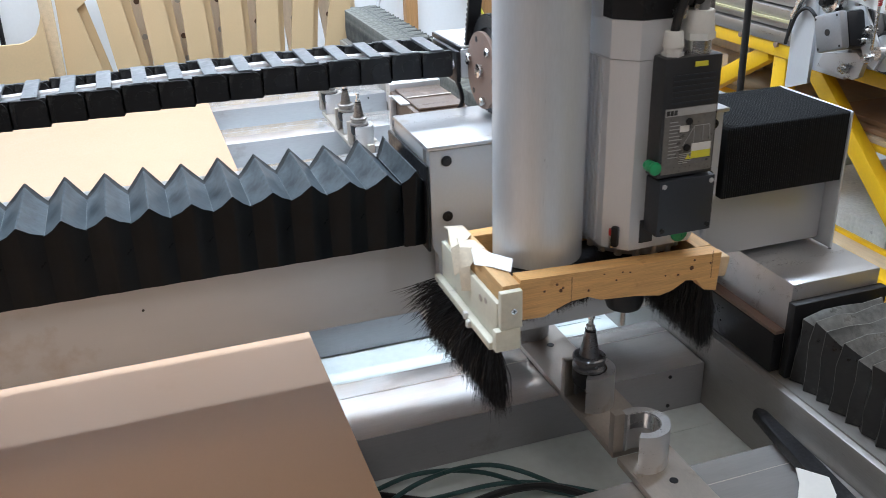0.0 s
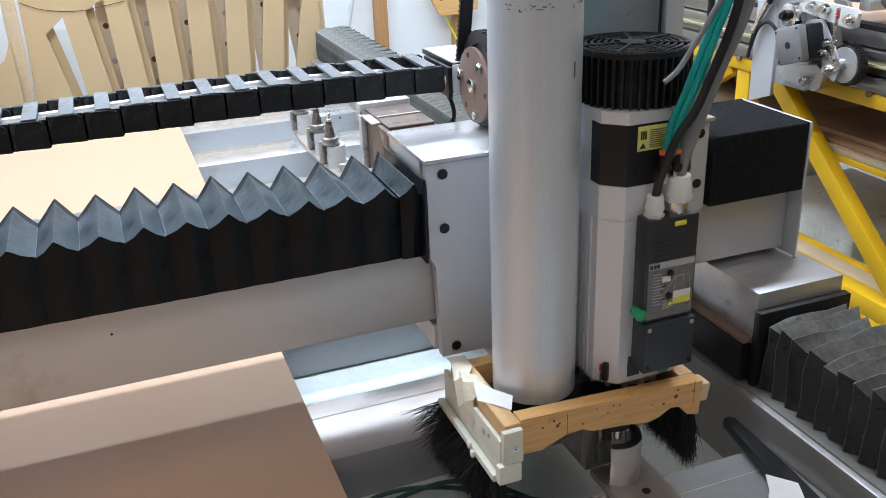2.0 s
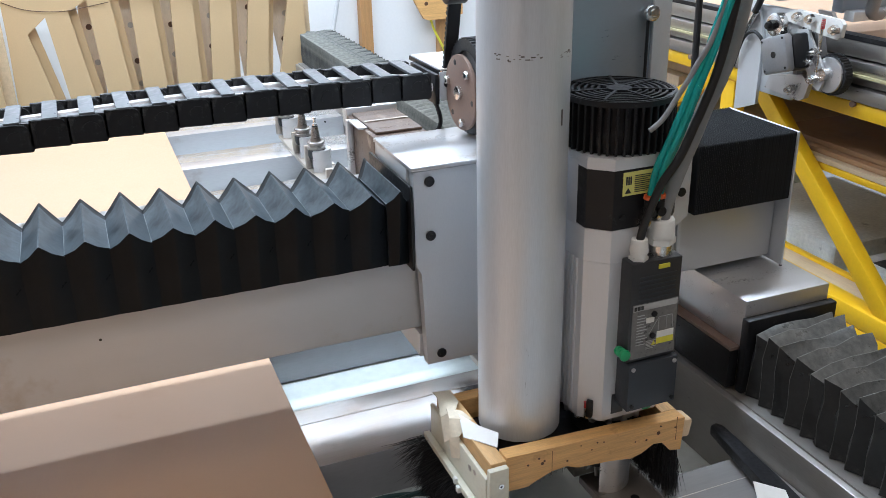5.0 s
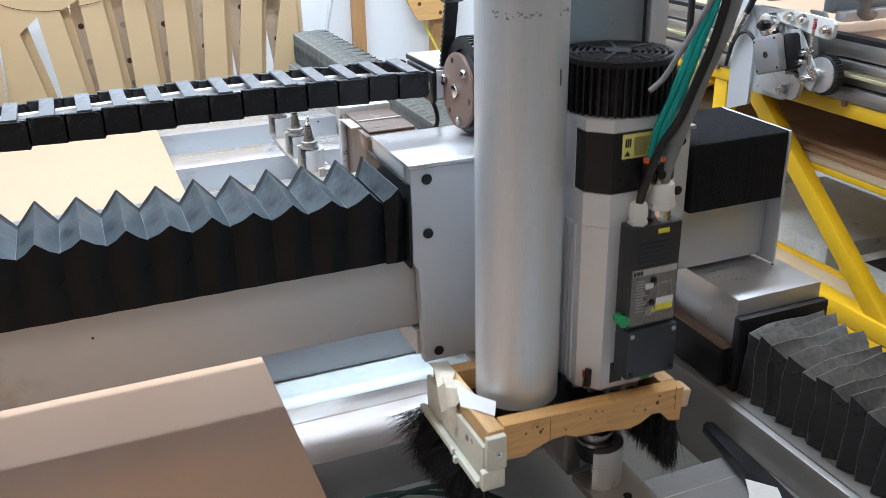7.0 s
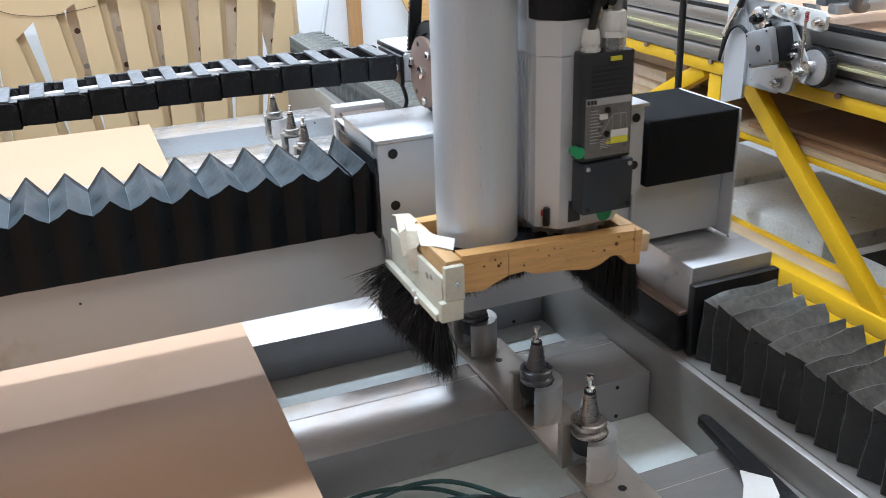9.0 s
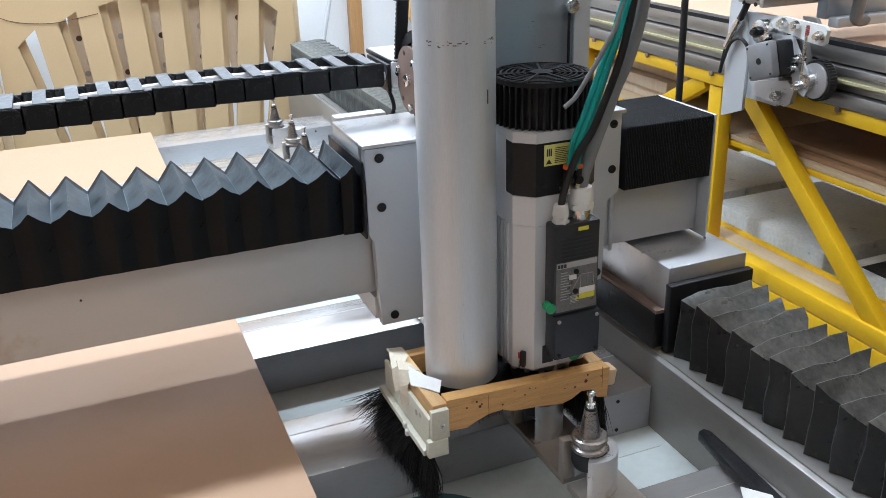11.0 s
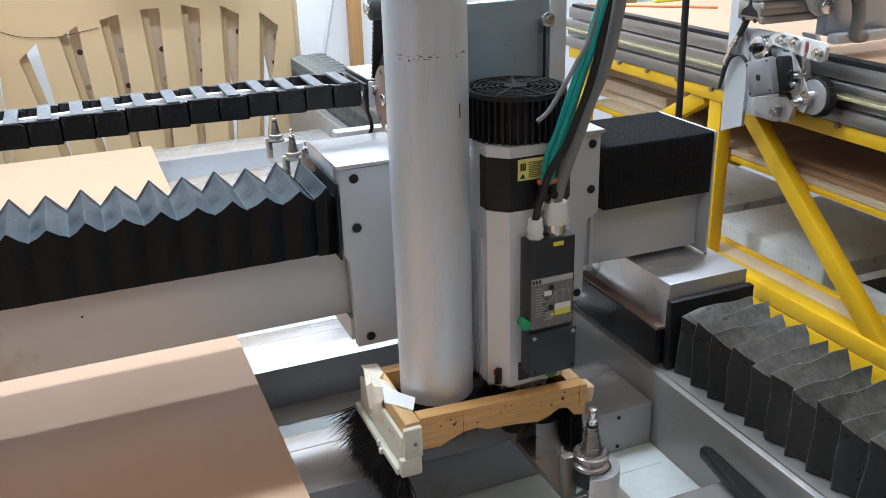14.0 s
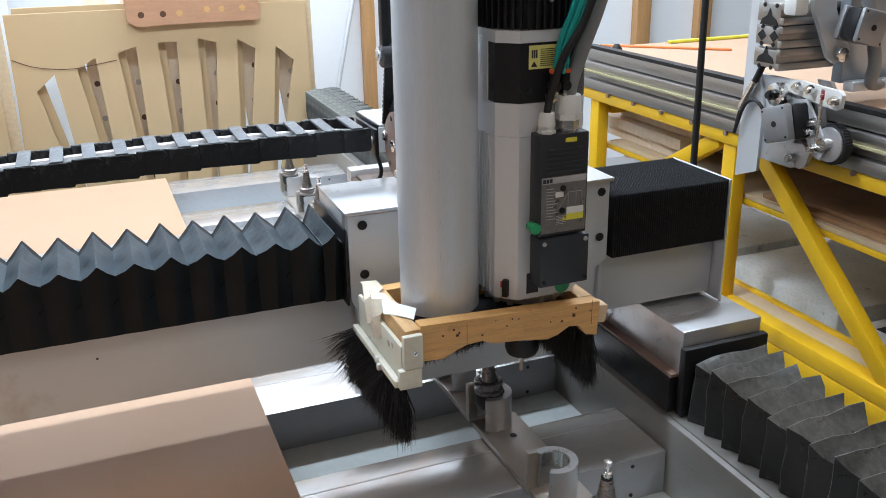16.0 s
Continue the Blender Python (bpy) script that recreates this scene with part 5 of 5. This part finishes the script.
single("orange_strip", box(B(), 0.950, 1.373, 1.568, 1.588, 0.3125, 0.3185, 0.002, Matrix.Rotation(radians(-43.5), 4, "Z")), TARP, (1.16, 1.578, 0.3125), "orange plastic strip on the spoil board", "strip")
single("yellow_strip", box(B(), 1.24, 1.75, 1.655, 1.675, 0.3125, 0.322, 0.002), YELLOWS, (1.5, 1.665, 0.3125), "yellow strip along the spoil board", "strip")
single("black_knob", lathe(B(), [(0.006, 0.3125), (0.018, 0.314), (0.018, 0.325), (0.008, 0.34)], TX + 0.10, 1.56, 16), BLACK, (TX + 0.10, 1.56, 0.3125), "small black plastic knob on the rail", "knob")

# gantry of the second router
GX = 0.83
g2 = thing("router_gantry", (1.2, 0.66, 0.14), "grey aluminium router gantry with stepper motors", "router gantry")
part("end_plate", prism(B(), [(0.772, 0.128), (0.700, 0.156), (0.700, 0.315), (0.715, 0.355), (0.730, 0.39), (0.732, 0.66), (0.772, 0.66)], "x", GX - 0.008, GX), CARR, g2, "grey end plate")
part("inner_plate", box(B(), GX + 0.001, GX + 0.012, 0.600, 0.745, 0.185, 0.380, 0.003), CARR, g2)
EX = 0.802
for z0 in (0.398, 0.447, 0.496):
    part("cross_extrusion", box(box(box(B(), EX + 0.001, TX + 1.5, 0.652, 0.725, z0 + 0.004, z0 + 0.044, 0.002), EX, TX + 1.5, 0.640, 0.654, z0, z0 + 0.016, 0.002), EX, TX + 1.5, 0.640, 0.654, z0 + 0.031, z0 + 0.047, 0.002), EXTR, g2, "slotted aluminium extrusion")
for z0, s in ((0.412, 1.0), (0.494, 1.0)):
    part("cavity", prism(B(), [(0.658, z0), (0.714, z0), (0.708, z0 + 0.012), (0.693, z0 + 0.020), (0.686, z0 + 0.036), (0.679, z0 + 0.020), (0.664, z0 + 0.012)], "x", EX - 0.0008, EX + 0.002), BOLTM, g2)
for y in (0.666, 0.704):
    part("cavity", prism(B(), [(y - 0.014, 0.471), (y, 0.459), (y + 0.014, 0.471), (y, 0.483)], "x", EX - 0.0008, EX + 0.002), BOLTM, g2)
    for z0 in (0.403, 0.453, 0.489, 0.536):
        part("slot_mouth", cyl(B(), (EX - 0.0008, y, z0), (EX + 0.002, y, z0), 0.005, 6), BOLTM, g2)


def stepper(th, c, w, depth, turn):
    m = Matrix.Translation(c) @ turn
    for a, b in ((-depth, -depth * 0.62), (depth * 0.55, depth)):
        bm = box(B(), -w, w, a, b, -w, w, 0.006)
        bmesh.ops.transform(bm, matrix=m, verts=bm.verts)
        part("motor_cap", bm, MOTORCAP, th, "grey motor end cap")
    bm = box(B(), -w * 0.97, w * 0.97, -depth * 0.61, depth * 0.54, -w * 0.97, w * 0.97, 0.008)
    bmesh.ops.transform(bm, matrix=m, verts=bm.verts)
    part("motor_core", bm, BLACK, th, "black motor core")
    bm = cyl(B(), (0, -depth - 0.001, 0), (0, -depth + 0.001, 0), w * 0.18, 16)
    bmesh.ops.transform(bm, matrix=m, verts=bm.verts)
    part("shaft_hole", bm, BOLTM, th)
    for sx, sz in ((-1, -1), (-1, 1), (1, -1), (1, 1)):
        bm = cyl(B(), (sx * w * 0.8, -depth - 0.0006, sz * w * 0.8), (sx * w * 0.8, -depth + 0.001, sz * w * 0.8), w * 0.07, 8)
        bmesh.ops.transform(bm, matrix=m, verts=bm.verts)
        part("cap_screw", bm, BOLTM, th)
    bm = box(B(), -w * 0.4, w * 0.1, -depth * 0.3, depth * 0.1, w * 0.97, w * 0.985)
    bmesh.ops.transform(bm, matrix=m, verts=bm.verts)
    part("motor_label", bm, PAPER, th)


AIM = Matrix.Rotation(radians(-18), 4, "X") @ Matrix.Rotation(radians(-90), 4, "Z")
stepper(g2, Vector((GX - 0.020, 0.583, 0.297)), 0.039, 0.056, AIM)
stepper(g2, Vector((0.925, 0.545, 0.498)), 0.036, 0.035, Matrix.Rotation(radians(-3), 4, "Z") @ Matrix.Rotation(radians(14), 4, "Y"))
part("motor_bracket", prism(B(), [(0.600, 0.372), (0.640, 0.372), (0.560, 0.235), (0.500, 0.205), (0.480, 0.225), (0.530, 0.29)], "x", GX + 0.085, GX + 0.095), ALU, g2, "bright angled motor bracket")
part("upper_motor_bracket", prism(B(), [(0.84, 0.60), (0.90, 0.60), (0.905, 0.53), (0.93, 0.487), (0.96, 0.44), (0.945, 0.416), (0.92, 0.412), (0.90, 0.425), (0.862, 0.50), (0.845, 0.53)], "y", 0.600, 0.612), CARR, g2, "grey swept motor bracket")
part("bracket_pivot", cyl(B(), (0.928, 0.585, 0.432), (0.928, 0.600, 0.432), 0.016, 24, bev=0.002), CHROME, g2)
part("upper_cap", box(B(), 0.792, 0.828, 0.598, 0.636, 0.520, 0.565, 0.006), WHITEP, g2)
part("foot_bracket", prism(B(), [(0.655, 0.235), (0.669, 0.203), (0.560, 0.196), (0.543, 0.205), (0.534, 0.239), (0.558, 0.253)], "x", GX - 0.014, GX - 0.002), ALU, g2, "bright foot bracket with a slot")
part("upper_bracket", prism(B(), [(0.645, 0.360), (0.631, 0.373), (0.598, 0.385), (0.475, 0.380), (0.466, 0.372), (0.468, 0.346), (0.478, 0.340), (0.515, 0.343), (0.56, 0.350)], "x", GX - 0.012, GX - 0.002), WHITEP, g2, "white bracket with bolts")
part("idler", cyl(B(), (GX - 0.03, 0.644, 0.347), (GX + 0.0, 0.644, 0.347), 0.026, 28, bev=0.003), CHROME, g2)
part("idler_nut", cyl(cyl(B(), (GX - 0.042, 0.644, 0.347), (GX - 0.0305, 0.644, 0.347), 0.012, 6), (GX - 0.05, 0.644, 0.347), (GX - 0.042, 0.644, 0.347), 0.007, 12), BOLTM, g2)
bw = B()
cyl(bw, (GX + 0.0, 0.493, 0.264), (GX + 0.020, 0.493, 0.264), 0.041, 40)
for k in range(40):
    a = 2 * math.pi * k / 40
    box(bw, GX + 0.001, GX + 0.019, 0.493 + 0.0415 * math.cos(a) - 0.0016, 0.493 + 0.0415 * math.cos(a) + 0.0016, 0.264 + 0.0415 * math.sin(a) - 0.0016, 0.264 + 0.0415 * math.sin(a) + 0.0016)
part("drive_pulley", bw, BOX2, g2, "dark grey toothed drive pulley")
part("pulley_face", cyl(B(), (GX - 0.006, 0.493, 0.264), (GX - 0.0005, 0.493, 0.264), 0.037, 36, bev=0.001), ALU, g2)
part("pulley_hub", cyl(B(), (GX - 0.02, 0.500, 0.264), (GX - 0.006, 0.500, 0.264), 0.014, 20), CHROME, g2)
for y, z in ((0.580, 0.216), (0.548, 0.372), (0.478, 0.360), (0.585, 0.372), (0.528, 0.305), (0.520, 0.250), (0.535, 0.285)):
    part("bolt", cyl(cyl(B(), (GX - 0.034, y, z), (GX - 0.002, y, z), 0.006, 12), (GX - 0.026, y, z), (GX - 0.016, y, z), 0.011, 6), CHROME, g2)
part("spring", tube(B(), [(GX - 0.026 + 0.004 * math.cos(k * 1.57), 0.505 + 0.004 * math.sin(k * 1.57), 0.358 + 0.0010 * k) for k in range(22)], 0.0012, 6, 2), RED, g2, "small red spring")
part("spring_rod", cyl(B(), (GX - 0.026, 0.508, 0.270), (GX - 0.026, 0.506, 0.38), 0.0035, 10), CHROME, g2)
part("pivot_arm", prism(B(), [(0.59, 0.345), (0.56, 0.350), (0.490, 0.262), (0.505, 0.228), (0.535, 0.24)], "x", GX - 0.0135, GX - 0.0075), CARR, g2)
part("plug", cyl(cyl(B(), (GX - 0.02, 0.745, 0.325), (GX - 0.018, 0.722, 0.365), 0.010, 14), (GX - 0.022, 0.758, 0.297), (GX - 0.02, 0.745, 0.325), 0.008, 14), CHROME, g2)
part("plug_boot", cyl(B(), (GX - 0.018, 0.722, 0.365), (GX - 0.016, 0.700, 0.41), 0.0075, 12), RUBBER, g2)
part("motor_lead", tube(B(), [(GX - 0.022, 0.760, 0.290), (GX - 0.022, 0.772, 0.235), (GX - 0.022, 0.764, 0.262), (GX - 0.022, 0.745, 0.305), (GX - 0.022, 0.715, 0.322), (GX - 0.02, 0.690, 0.31), (GX - 0.012, 0.684, 0.285)], 0.004, 8), RUBBER, g2)
part("head_plate", box(B(), 0.950, 1.13, 0.606, 0.638, 0.365, 0.70, 0.004), ZPLATE, g2, "blue-grey tool head plate")
part("head_block", box(B(), 0.955, 1.13, 0.575, 0.605, 0.350, 0.372, 0.003), CARR, g2)
part("hose", tube(B(), [(0.90, 0.60, 0.70), (0.95, 0.575, 0.58), (0.985, 0.555, 0.43), (1.0, 0.57, 0.37), (1.05, 0.59, 0.36)], 0.014, 12), GREYCAB, g2)
single("hanging_cable", tube(B(), [(0.620, 0.69, 2.40), (0.6095, 0.6675, 1.40), (0.600, 0.647, 0.403), (0.598, 0.636, -0.10), (0.597, 0.625, -0.617)], 0.0075, 10), RUBBER, (0.6, 0.64, -0.617), "black cable hanging from the ceiling to the floor", "cable")

# ---- concrete blocks on the floor ----
def block_stack(x0, x1, y0, y1, z0, z1, hollow=False):
    th = thing("concrete_block", ((x0 + x1) / 2, (y0 + y1) / 2, z0), "grey concrete block with rough pitted faces" if not hollow else "grey hollow concrete block", "concrete block", "concrete blocks")
    bm = box(B(), x0, x1, y0, y1, z0, z1, 0.006)
    part("block", bm, CONC, th)
    if hollow:
        part("cavity", box(B(), x0 + 0.04, x1 - 0.04, y0 + 0.04, y1 - 0.04, z1 - 0.002, z1 + 0.001), BOLTM, th, "dark open cavity")
    return th


for k in range(2):
    block_stack(1.06, 1.46, 0.62, 1.05, -0.62 + 0.201 * k, -0.42 + 0.201 * k)
    block_stack(1.05, 1.44, 1.10, 1.52, -0.62 + 0.201 * k, -0.42 + 0.201 * k)
block_stack(1.02, 1.42, 0.16, 0.57, -0.62, -0.42)
block_stack(1.04, 1.44, 0.15, 0.56, -0.419, -0.225, True)
motions()
